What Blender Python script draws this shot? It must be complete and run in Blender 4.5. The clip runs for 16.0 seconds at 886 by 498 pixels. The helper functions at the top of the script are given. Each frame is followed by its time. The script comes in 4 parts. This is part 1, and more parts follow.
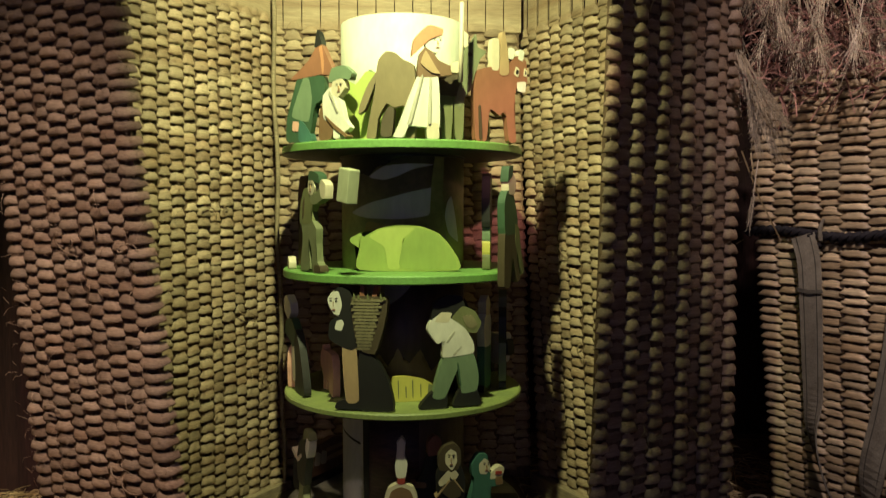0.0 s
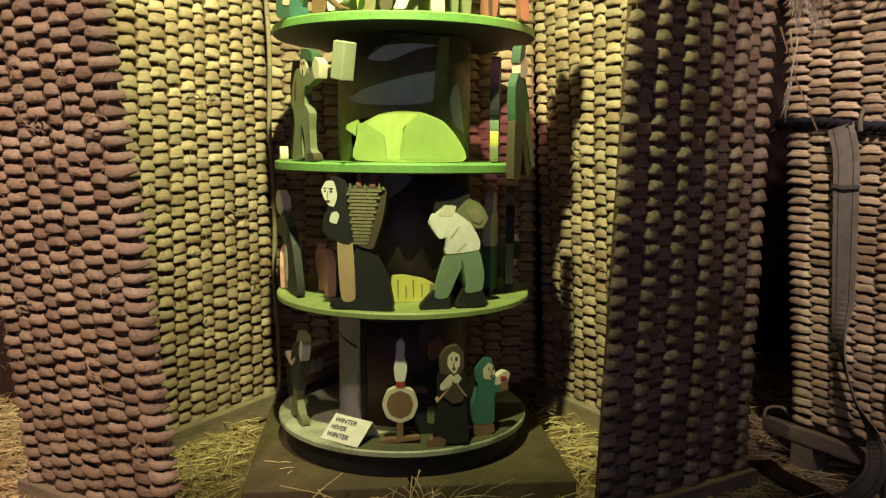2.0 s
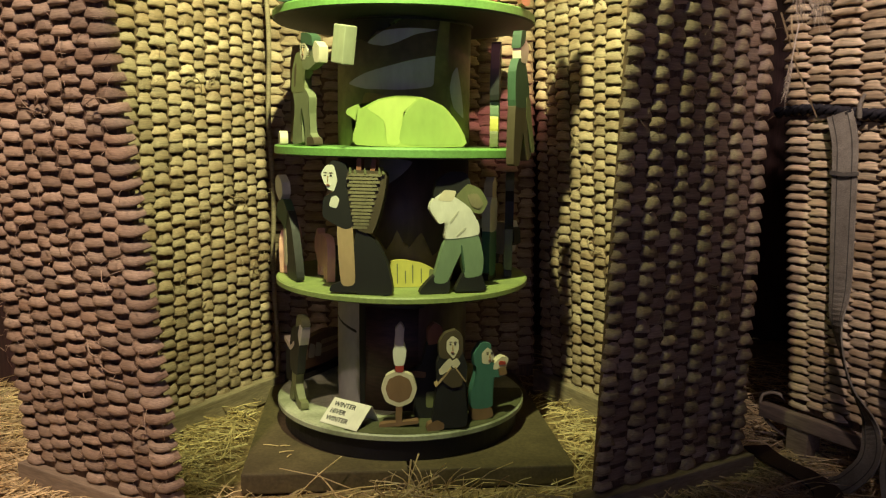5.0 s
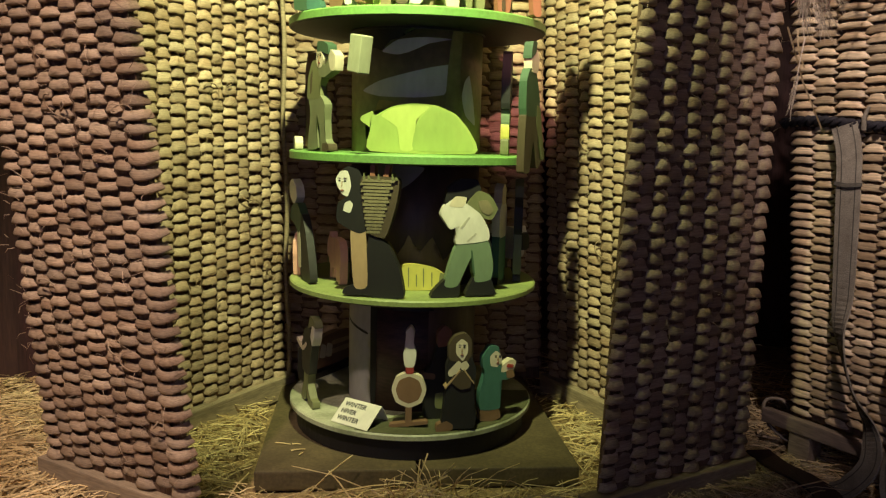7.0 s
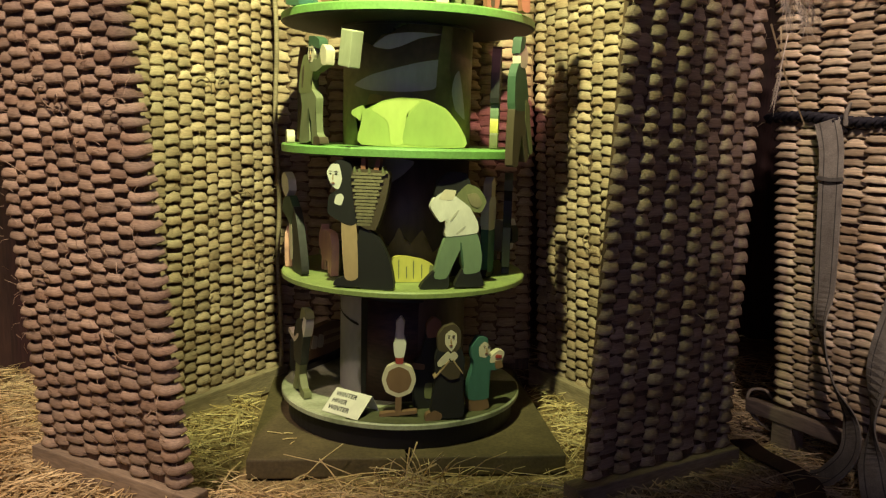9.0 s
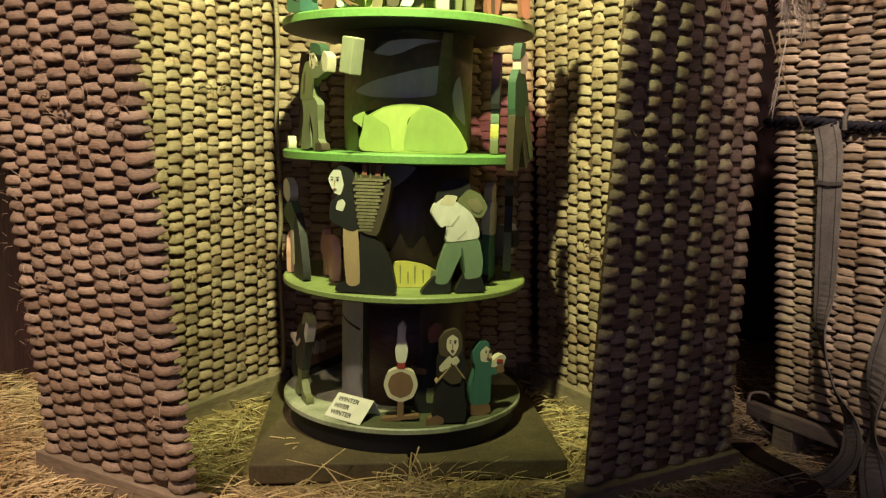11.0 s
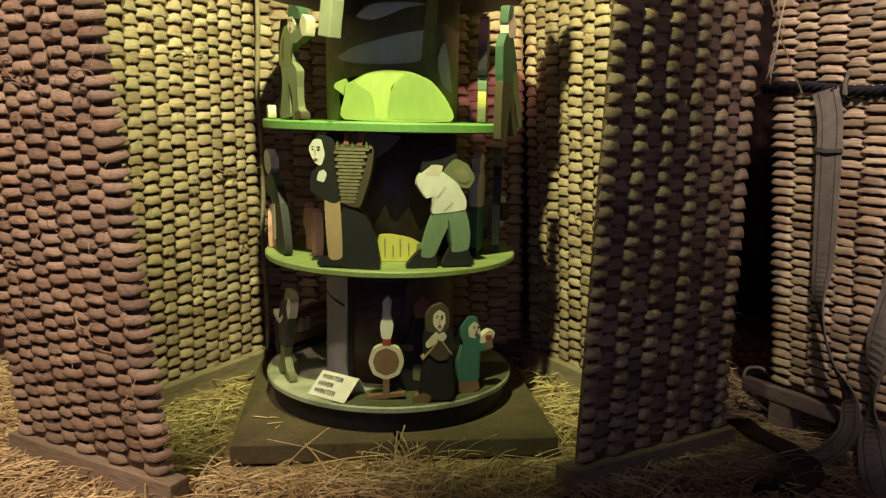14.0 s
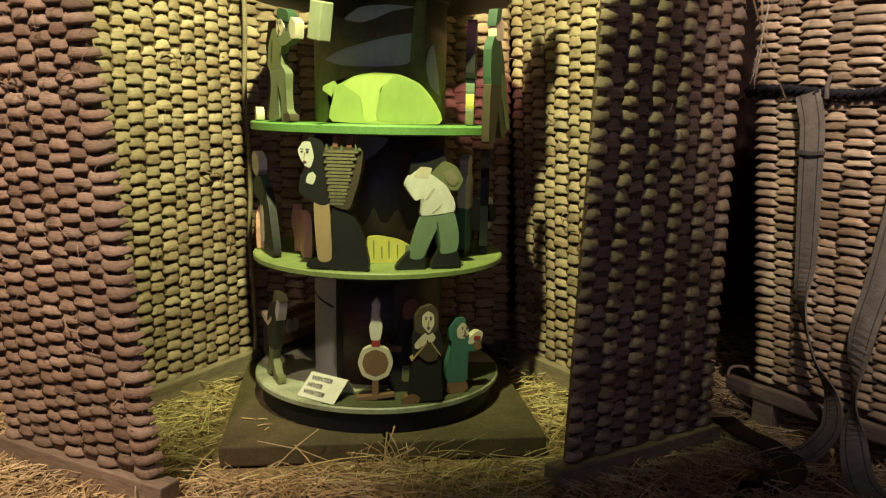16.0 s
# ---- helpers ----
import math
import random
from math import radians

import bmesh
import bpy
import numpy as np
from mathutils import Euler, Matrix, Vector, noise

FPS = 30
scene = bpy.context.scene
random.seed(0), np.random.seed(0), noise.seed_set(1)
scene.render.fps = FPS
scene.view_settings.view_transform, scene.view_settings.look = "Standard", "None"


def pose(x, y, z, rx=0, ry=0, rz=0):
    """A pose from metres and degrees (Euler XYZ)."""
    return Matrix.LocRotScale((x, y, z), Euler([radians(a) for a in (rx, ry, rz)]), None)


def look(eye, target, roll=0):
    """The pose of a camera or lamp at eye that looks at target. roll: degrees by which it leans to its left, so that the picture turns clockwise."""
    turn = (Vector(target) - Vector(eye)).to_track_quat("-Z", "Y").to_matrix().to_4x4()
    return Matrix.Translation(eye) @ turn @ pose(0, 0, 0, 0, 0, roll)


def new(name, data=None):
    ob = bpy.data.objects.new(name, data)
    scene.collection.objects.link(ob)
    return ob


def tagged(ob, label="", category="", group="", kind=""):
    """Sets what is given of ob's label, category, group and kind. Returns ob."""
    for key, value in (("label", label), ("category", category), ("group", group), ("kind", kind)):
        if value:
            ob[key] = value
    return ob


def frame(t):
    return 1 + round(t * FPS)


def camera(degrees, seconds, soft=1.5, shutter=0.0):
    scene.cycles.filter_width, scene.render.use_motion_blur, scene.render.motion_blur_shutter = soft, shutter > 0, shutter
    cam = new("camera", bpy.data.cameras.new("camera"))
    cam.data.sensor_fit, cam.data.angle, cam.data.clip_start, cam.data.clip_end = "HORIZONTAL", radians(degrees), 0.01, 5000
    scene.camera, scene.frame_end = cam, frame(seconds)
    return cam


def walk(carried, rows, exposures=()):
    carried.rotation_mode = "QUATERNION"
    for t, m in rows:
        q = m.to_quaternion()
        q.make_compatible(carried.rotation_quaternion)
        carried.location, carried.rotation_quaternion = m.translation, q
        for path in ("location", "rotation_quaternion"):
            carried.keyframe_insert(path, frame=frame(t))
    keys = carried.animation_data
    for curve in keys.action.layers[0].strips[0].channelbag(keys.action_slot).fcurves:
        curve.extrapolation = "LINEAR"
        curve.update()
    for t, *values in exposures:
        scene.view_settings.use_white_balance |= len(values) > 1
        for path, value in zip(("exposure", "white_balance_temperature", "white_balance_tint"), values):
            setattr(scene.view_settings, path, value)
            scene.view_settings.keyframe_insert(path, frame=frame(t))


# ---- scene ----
cam = camera(58.8, 16.0, soft=1.25, shutter=0.5)
PATH = [
    (0, (0.077, -0.082, 0.8), (0.01, 1.914, 0.701), 0.0),
    (0.5, (0.083, -0.037, 0.748), (0.023, 1.957, 0.601), 0.1),
    (1, (0.087, 0.023, 0.692), (0.022, 2.012, 0.495), 0.3),
    (1.5, (0.075, 0.026, 0.71), (0.002, 2.011, 0.479), 0.5),
    (2, (0.07, 0.04, 0.699), (-0.001, 2.022, 0.438), 0.6),
    (2.5, (0.074, 0.028, 0.706), (-0.003, 2.007, 0.43), 0.4),
    (3, (0.077, 0.027, 0.707), (-0.005, 2.004, 0.417), 0.2),
    (5.3, (0.063, 0.036, 0.691), (0.004, 2.014, 0.402), 1.0),
    (5.5, (0.063, 0.027, 0.691), (0.003, 2.004, 0.396), 1.1),
    (6, (0.056, 0.02, 0.689), (-0.007, 1.997, 0.391), 1.4),
    (6.5, (0.056, 0.011, 0.697), (-0.013, 1.987, 0.401), 1.5),
    (7, (0.055, 0.001, 0.706), (-0.021, 1.979, 0.417), 1.5),
    (7.5, (0.055, -0.012, 0.705), (-0.029, 1.966, 0.42), 1.5),
    (8, (0.057, -0.029, 0.707), (-0.026, 1.949, 0.42), 1.6),
    (8.5, (0.055, -0.024, 0.706), (-0.012, 1.952, 0.407), 1.7),
    (9, (0.065, -0.024, 0.706), (0.005, 1.952, 0.403), 1.7),
    (11.5, (0.064, -0.032, 0.711), (-0.002, 1.945, 0.418), 1.3),
    (12, (0.062, 0.013, 0.698), (-0.011, 1.989, 0.395), 1.0),
    (12.5, (0.065, 0.034, 0.683), (-0.018, 2.006, 0.362), 0.7),
    (13, (0.069, 0.035, 0.676), (-0.023, 2.003, 0.335), 0.6),
    (13.5, (0.081, 0.026, 0.678), (-0.009, 1.993, 0.33), 0.6),
    (14, (0.081, 0.024, 0.686), (0.033, 1.993, 0.343), 1.2),
    (14.5, (0.072, 0.029, 0.685), (0.068, 2.0, 0.344), 1.6),
    (15, (0.066, 0.023, 0.688), (0.082, 1.994, 0.348), 1.7),
    (15.5, (0.066, 0.017, 0.692), (0.078, 1.988, 0.35), 1.5),
    (16, (0.068, 0.015, 0.693), (0.065, 1.985, 0.348), 1.3),
]
walk(cam, [(t, look(eye, target, roll)) for t, eye, target, roll in PATH], exposures=[(0, -0.8), (0.5, -0.5), (1.5, 0.0), (16, 0.0)])

# ---- light ----
world = bpy.data.worlds.new("world")
scene.world = world
world.use_nodes = True
# violet fill that enters by the added opening in the south wall
world.node_tree.nodes["Background"].inputs["Color"].default_value = (0.54, 0.50, 1.0, 1)
world.node_tree.nodes["Background"].inputs["Strength"].default_value = 0.5


def spot(name, eye, target, watts, colour, degrees, blend, size):
    data = bpy.data.lights.new(name, "SPOT")
    data.energy, data.color, data.spot_size, data.spot_blend, data.shadow_soft_size = watts, colour, radians(degrees), blend, size
    ob = new(name, data)
    ob.matrix_world = look(eye, target)
    return ob


spot("green_spot_lamp", (-0.10, 0.97, 1.70), (-0.11, 1.66, 1.15), 176, (0.94, 1.0, 0.48), 82, 0.8, 0.02)
spot("warm_lamp_west", (-0.72, 0.26, 2.2), (-1.00, 1.32, -0.12), 225, (1.0, 0.75, 0.60), 51, 0.85, 0.03)
spot("warm_lamp_east", (0.45, 0.15, 2.2), (1.26, 1.53, 1.00), 172, (1.0, 0.79, 0.77), 48, 0.7, 0.03)
# unseen narrow spot, added to redden the back screen right of the drums
spot("added_red_spot", (0.50, -0.50, 1.75), (0.12, 2.12, 0.80), 240, (1.0, 0.42, 0.44), 8, 1.0, 0.03)


# ---- materials ----
def material(name, colour, rough=0.6, spread=0.25, scale=30.0, bump=0.2, fine=220.0, stretch=(1, 1, 1), metal=0.0, other=None, per=0.0, island=False, spec=0.5, depth=0.002):
    """Colour varied at two scales, with fine relief; per: variation from piece to piece."""
    m = bpy.data.materials.new(name)
    m.use_nodes = True
    n, l = m.node_tree.nodes, m.node_tree.links
    b = n["Principled BSDF"]
    b.inputs["Roughness"].default_value, b.inputs["Metallic"].default_value = rough, metal
    b.inputs["Specular IOR Level"].default_value = spec
    co, mp = n.new("ShaderNodeTexCoord"), n.new("ShaderNodeMapping")
    mp.inputs["Scale"].default_value = stretch
    l.new(co.outputs["Object"], mp.inputs["Vector"])
    big, small = n.new("ShaderNodeTexNoise"), n.new("ShaderNodeTexNoise")
    big.inputs["Scale"].default_value, small.inputs["Scale"].default_value = scale, fine
    big.inputs["Detail"].default_value, small.inputs["Detail"].default_value = 5, 4
    l.new(mp.outputs[0], big.inputs["Vector"])
    l.new(mp.outputs[0], small.inputs["Vector"])
    ramp = n.new("ShaderNodeValToRGB")
    c2 = other or tuple(c * (1 - spread * 1.6) for c in colour)
    ramp.color_ramp.elements[0].position, ramp.color_ramp.elements[1].position = 0.34, 0.64
    ramp.color_ramp.elements[0].color, ramp.color_ramp.elements[1].color = (*c2, 1), (*colour, 1)
    l.new(big.outputs["Fac"], ramp.inputs["Fac"])
    hsv = n.new("ShaderNodeHueSaturation")
    l.new(ramp.outputs["Color"], hsv.inputs["Color"])
    val = n.new("ShaderNodeMapRange")
    val.inputs["To Min"].default_value, val.inputs["To Max"].default_value = 1 - spread, 1 + spread
    val.inputs["From Min"].default_value, val.inputs["From Max"].default_value = 0.3, 0.7
    l.new(small.outputs["Fac"], val.inputs["Value"])
    last = val.outputs["Result"]
    if per:
        rnd = n.new("ShaderNodeNewGeometry").outputs["Random Per Island"] if island else n.new("ShaderNodeObjectInfo").outputs["Random"]
        pr = n.new("ShaderNodeMapRange")
        pr.inputs["To Min"].default_value, pr.inputs["To Max"].default_value = 1 - per, 1 + per
        l.new(rnd, pr.inputs["Value"])
        mul = n.new("ShaderNodeMath")
        mul.operation = "MULTIPLY"
        l.new(last, mul.inputs[0])
        l.new(pr.outputs["Result"], mul.inputs[1])
        last = mul.outputs[0]
    l.new(last, hsv.inputs["Value"])
    l.new(hsv.outputs["Color"], b.inputs["Base Color"])
    bp = n.new("ShaderNodeBump")
    bp.inputs["Strength"].default_value, bp.inputs["Distance"].default_value = bump, depth
    l.new(small.outputs["Fac"], bp.inputs["Height"])
    l.new(bp.outputs["Normal"], b.inputs["Normal"])
    return m


BAST = material("bast", (0.42, 0.318, 0.215), 0.66, 0.22, 18, 0.4, 260, (0.12, 1, 2.0), per=0.26, island=True, spec=0.35, other=(0.30, 0.20, 0.125), depth=0.003)
# darker bast: shade between strands put into the backing's colour
BAST_SHADE = material("bast_shade", (0.20, 0.125, 0.075), 0.8, 0.3, 20, 0.6, 160, (2, 1, 0.2))
WICKER = material("wicker", (0.64, 0.52, 0.30), 0.5, 0.3, 14, 0.5, 130, (0.2, 1, 2.0), per=0.32, island=True, spec=0.45, other=(0.46, 0.33, 0.17))
PLANK = material("grey_plank", (0.35, 0.27, 0.175), 0.75, 0.25, 9, 0.4, 120, (0.3, 2, 2))
STRAW = material("straw", (0.72, 0.58, 0.31), 0.5, 0.2, 20, 0.2, 300, per=0.45, island=True, other=(0.48, 0.34, 0.15))
LITTER = material("litter", (0.34, 0.24, 0.11), 0.85, 0.4, 35, 0.9, 160, other=(0.16, 0.10, 0.045), depth=0.006)
BOARD = material("dark_boards", (0.075, 0.034, 0.026), 0.75, 0.3, 5, 0.4, 60, (3, 3, 0.3))
CEILING = material("dark_ceiling", (0.05, 0.045, 0.045), 0.9, 0.2, 5, 0.2, 60)
BASE = material("base_paint", (0.118, 0.088, 0.042), 0.7, 0.22, 12, 0.3, 150)
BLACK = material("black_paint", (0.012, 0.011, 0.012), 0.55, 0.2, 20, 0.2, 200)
GREEN = material("grass_green_paint", (0.17, 0.36, 0.085), 0.5, 0.14, 16, 0.2, 180, other=(0.15, 0.30, 0.08))
OLIVE = material("olive_green_paint", (0.25, 0.31, 0.10), 0.5, 0.14, 16, 0.2, 180, other=(0.20, 0.25, 0.09))
SNOW = material("snow_green_paint", (0.44, 0.46, 0.32), 0.5, 0.14, 14, 0.2, 180, other=(0.20, 0.22, 0.13))


# ---- building blocks ----
def part(name, bm, mat, parent=None, label="", smooth=False):
    me = bpy.data.meshes.new(name)
    bmesh.ops.recalc_face_normals(bm, faces=bm.faces[:])
    for f in bm.faces:
        f.smooth = smooth
    bm.to_mesh(me)
    bm.free()
    for m in mat if isinstance(mat, (list, tuple)) else [mat]:
        me.materials.append(m)
    ob = new(name, me)
    if parent is not None:
        ob.parent = parent
    if label:
        ob["label"] = label
    return ob


def box(bm, x0, x1, y0, y1, z0, z1, bevel=0.0, mi=0):
    r = bmesh.ops.create_cube(bm, size=1)
    vs = r["verts"]
    bmesh.ops.scale(bm, vec=(x1 - x0, y1 - y0, z1 - z0), verts=vs)
    bmesh.ops.translate(bm, vec=((x0 + x1) / 2, (y0 + y1) / 2, (z0 + z1) / 2), verts=vs)
    fs = {f for v in vs for f in v.link_faces}
    for f in fs:
        f.material_index = mi
    if bevel:
        bmesh.ops.bevel(bm, geom=list({e for v in vs for e in v.link_edges}), offset=bevel, segments=2, profile=0.6, affect="EDGES")


def lathe(bm, profile, steps=72, mi=0):
    """A turned solid from (radius, height) pairs, closed at both ends."""
    rings = [[bm.verts.new((r * math.cos(2 * math.pi * k / steps), r * math.sin(2 * math.pi * k / steps), z)) for k in range(steps)] for r, z in profile]
    for a, b in zip(rings, rings[1:]):
        for k in range(steps):
            bm.faces.new((a[k], a[(k + 1) % steps], b[(k + 1) % steps], b[k])).material_index = mi
    bm.faces.new(rings[0][::-1]).material_index = mi
    bm.faces.new(rings[-1]).material_index = mi


def tube(bm, pts, radius, sides=6, mi=0, taper=1.0):
    pts = [Vector(p) for p in pts]
    rings = []
    for k, p in enumerate(pts):
        d = (pts[min(k + 1, len(pts) - 1)] - pts[max(k - 1, 0)]).normalized()
        a = d.cross(Vector((0.31, 0.2, 0.93))).normalized()
        b = d.cross(a)
        r = radius * (1 + (taper - 1) * k / max(1, len(pts) - 1))
        rings.append([bm.verts.new(p + r * (a * math.cos(2 * math.pi * s / sides) + b * math.sin(2 * math.pi * s / sides))) for s in range(sides)])
    for a, b in zip(rings, rings[1:]):
        for s in range(sides):
            bm.faces.new((a[s], a[(s + 1) % sides], b[(s + 1) % sides], b[s])).material_index = mi
    bm.faces.new(rings[0][::-1]).material_index = mi
    bm.faces.new(rings[-1]).material_index = mi


def glide(pts, n=6):
    """Points along a smooth curve through pts."""
    P = [Vector(p) for p in pts]
    out = []
    for i in range(len(P) - 1):
        a, b, c, d = P[max(i - 1, 0)], P[i], P[i + 1], P[min(i + 2, len(P) - 1)]
        for k in range(n):
            t = k / n
            out.append(0.5 * (2 * b + (c - a) * t + (2 * a - 5 * b + 4 * c - d) * t * t + (3 * b - a - 3 * c + d) * t ** 3))
    return out + [P[-1]]


def float_piece(verts, faces, rng, x, z, w, h, out, y0=0.0, nx=6, scoop=0.0, wrap=0, power=0.34):
    """One bulging strand of bast that passes over a warp; wrap: +1 or -1 folds it round the screen's edge."""
    prof = ((-0.50, 0.0), (-0.47, 0.86), (-0.30, 1.0), (0.20, 0.95), (0.5, 0.50))
    tilt, off, bulge = rng.uniform(-0.12, 0.12), rng.uniform(-0.002, 0.002), out * rng.uniform(0.8, 1.2)
    notch, pinch = rng.uniform(-0.05, 0.28), rng.uniform(0.62, 0.9)
    crook = [rng.uniform(-0.07, 0.07) for _ in range(nx + 1)]
    base = len(verts)
    for iz, (pz, pd) in enumerate(prof):
        for ix in range(nx + 1):
            u = ix / nx * 2 - 1
            arch = math.cos(u * math.pi / 2) ** power if abs(u) < 1 else 0.0
            wide = w * (1 if iz < 3 else pinch)
            px = x + u * wide / 2 + off
            pzz = z + h * (pz * (0.90 + 0.10 * arch) + (notch * (1 - abs(u)) if iz == 4 else 0)) + tilt * h * u * 0.6 + scoop * h * u * u + crook[ix] * h
            py = y0 - bulge * (0.12 + 0.88 * arch) * pd + rng.uniform(-0.0009, 0.0009)
            if wrap and u * wrap > 0:
                py = y0 - bulge * pd * math.cos(u * math.pi / 2) + 0.016 * abs(u) ** 2
                px = x + wrap * wide / 2 * math.sin(abs(u) * math.pi / 2) * 0.85 + wrap * bulge * pd * abs(u) * 0.6
            verts.append((px, py, pzz))
    for iz in range(4):
        for ix in range(nx):
            a = base + iz * (nx + 1) + ix
            faces.append((a, a + 1, a + nx + 2, a + nx + 1))


def weave(name, rng, left, right, height, pitch, row, out, mat, parent, z0=0.05, h_ratio=0.84, w_ratio=1.08, nx=6, lean=None, scoop_right=0.0, power=0.34, smile=0.0, wrapped=True, proud=(1.3, 0.75), widths=(1.12, 0.94)):
    """Strands over and under upright warps; left(z), right(z) give the screen's sides."""
    verts, faces = [], []
    cols = max(2, round((right(0) - left(0)) / pitch))
    rows = int((height - z0) / row)
    for j in range(rows * 2):
        for i in range(cols):
            if (i + j) % 2:
                continue
            z = z0 + (j + 0.9) * row / 2
            a, b = left(z), right(z)
            p = (b - a) / cols
            wob = 0.10 * noise.noise((i * 0.9, z * 3, len(name))) * p
            edge = (-1 if i == 0 else 1 if i == cols - 1 else 0) if wrapped else 0
            float_piece(verts, faces, rng, a + (i + 0.5) * p + wob, z + rng.uniform(-0.07, 0.07) * row, p * w_ratio * widths[i % 2] * rng.uniform(0.93, 1.07), row * h_ratio * rng.uniform(0.88, 1.12),
                        out * proud[i % 2], 0.0, nx, scoop_right * (1.0 if z < 0.7 else 0.45) if i == cols - 1 else smile * rng.uniform(0.3, 1.5), edge, power)
    if lean:
        verts = [(x, y - lean * z, z) for x, y, z in verts]
    me = bpy.data.meshes.new(name)
    me.from_pydata(verts, [], faces)
    me.materials.append(mat)
    me.polygons.foreach_set("use_smooth", [True] * len(me.polygons))
    ob = tagged(new(name, me), kind="stuff")
    ob.parent = parent
    return ob


def plan_frame(name, a, b):
    """An Empty at plan point a, its x axis towards plan point b."""
    e = new(name)
    e.matrix_world = pose(a[0], a[1], 0, 0, 0, math.degrees(math.atan2(b[1] - a[1], b[0] - a[0])))
    return e


def screen(a, b, left, right, height, seed, label, plank, lean=0.0, pitch=0.032, row=0.027, scoop=0.0, warps_up=0.0, back=0.012, smile=0.0, fill=0.80, wrapped=True, proud=(1.3, 0.75), widths=(1.12, 0.94)):
    """A woven bast screen on a foot plank."""
    rng = random.Random(seed)
    e = tagged(plan_frame("woven_screen", a, b), label, "screen", "woven bast screens")
    weave("weave", rng, left, right, height, pitch, row, 0.0095, BAST, e, lean=lean, scoop_right=scoop, smile=smile, h_ratio=fill, wrapped=wrapped, proud=proud, widths=widths)
    # solid dark slab behind the strands, coloured as the shade in their gaps
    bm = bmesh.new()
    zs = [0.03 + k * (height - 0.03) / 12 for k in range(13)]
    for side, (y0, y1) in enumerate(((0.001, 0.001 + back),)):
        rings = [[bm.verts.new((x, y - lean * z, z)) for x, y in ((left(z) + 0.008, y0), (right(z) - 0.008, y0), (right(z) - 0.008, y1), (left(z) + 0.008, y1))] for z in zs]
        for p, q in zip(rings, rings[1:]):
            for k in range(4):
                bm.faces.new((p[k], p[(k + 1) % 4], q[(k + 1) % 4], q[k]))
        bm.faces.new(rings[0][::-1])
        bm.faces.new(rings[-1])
    part("gap_shade_backing", bm, BAST_SHADE, e, "dark backing slab that stands for shade between the strands")
    if warps_up:
        n = max(2, round((right(0) - left(0)) / pitch))
        for k in range(n):
            z0, z1 = height - 0.02, height + warps_up * rng.uniform(0.8, 1.1)
            x = left(height) + (k + 0.5) * (right(height) - left(height)) / n
            bm = bmesh.new()
            box(bm, x - 0.45 * pitch, x + 0.45 * pitch, -0.004 - lean * z0, 0.003 - lean * z0, z0, z1, 0.001)
            part("warp_strip", bm, BAST, e)
    if plank:
        x0, x1, y0, y1, z1 = plank
        bm = bmesh.new()
        box(bm, x0, x1, y0, y1, 0.0, z1, 0.003)
        part("foot_plank", bm, PLANK, e, "weathered grey-brown foot plank")
    return e


# ---- setting ----
bm = bmesh.new()
N = 70
grid = [[bm.verts.new((-2.6 + 5.2 * i / N, -1.6 + 4.4 * j / N, -0.006 + 0.010 * noise.noise((i * 0.35, j * 0.3, 1.7)))) for j in range(N + 1)] for i in range(N + 1)]
for i in range(N):
    for j in range(N):
        bm.faces.new((grid[i][j], grid[i + 1][j], grid[i + 1][j + 1], grid[i][j + 1]))
tagged(part("floor", bm, LITTER, None, smooth=True), "earth floor strewn with trampled straw litter", "floor", kind="structure")


def wall(name, x0, x1, y0, y1, z0, z1, mat, label, cat):
    bm = bmesh.new()
    box(bm, x0, x1, y0, y1, z0, z1)
    tagged(part(name, bm, mat), label, cat, kind="structure")


wall("wall_north", -2.6, 2.6, 2.75, 2.85, -0.05, 2.6, BOARD, "dark red-brown timber back wall of the room", "wall")
# south wall left open in the middle: unseen gap added to admit fill light
wall("wall_south_1", -2.6, -0.9, -1.7, -1.6, -0.05, 2.6, BOARD, "dark timber wall facing the display", "wall")
wall("wall_south_2", 0.9, 2.6, -1.7, -1.6, -0.05, 2.6, BOARD, "dark timber wall facing the display", "wall")
wall("wall_south_lintel", -0.9, 0.9, -1.7, -1.6, 2.1, 2.6, BOARD, "dark timber lintel over an unseen opening added for fill light", "wall")
wall("wall_west", -2.7, -2.6, -1.6, 2.75, -0.05, 2.6, BOARD, "dark timber side wall", "wall")
wall("wall_east", 2.6, 2.7, -1.6, 2.75, -0.05, 2.6, BOARD, "dark timber side wall", "wall")
wall("partition", -1.7, -0.98, 2.05, 2.10, -0.05, 2.3, BOARD, "dark red-brown wooden partition board", "partition")
wall("ceiling", -2.7, 2.7, -1.7, 2.85, 2.6, 2.7, CEILING, "dark plain ceiling", "ceiling")

# ---- screens ----
screen((-0.778, 1.469), (-0.40, 1.28), lambda z: 0.0 - 0.062 * z, lambda z: 0.40 - 0.072 * z, 1.42, 1, "brown woven bast screen standing on a grey plank", (-0.012, 0.428, -0.022, 0.022, 0.05), lean=0.06, scoop=0.55, smile=0.14, fill=0.68, pitch=0.047, row=0.0245)
screen((0.275, 1.377), (0.645, 1.613), lambda z: 0.03 + 0.036 * z, lambda z: 0.435 + 0.0 * z, 1.45, 2, "brown woven bast screen standing in shade", (0.0, 0.445, -0.025, 0.02, 0.05), pitch=0.037, row=0.0285, lean=0.0, wrapped=False, fill=0.74, proud=(1.5, 0.35), widths=(1.1, 1.1))
screen((-0.594, 1.74), (-0.439, 2.04), lambda z: -0.20, lambda z: 0.330 - 0.035 * z, 1.31, 3, "woven bast side screen on a green-lit rail", (-0.20, 0.345, -0.028, 0.02, 0.058), lean=0.015, pitch=0.042, row=0.0262, warps_up=0.10)
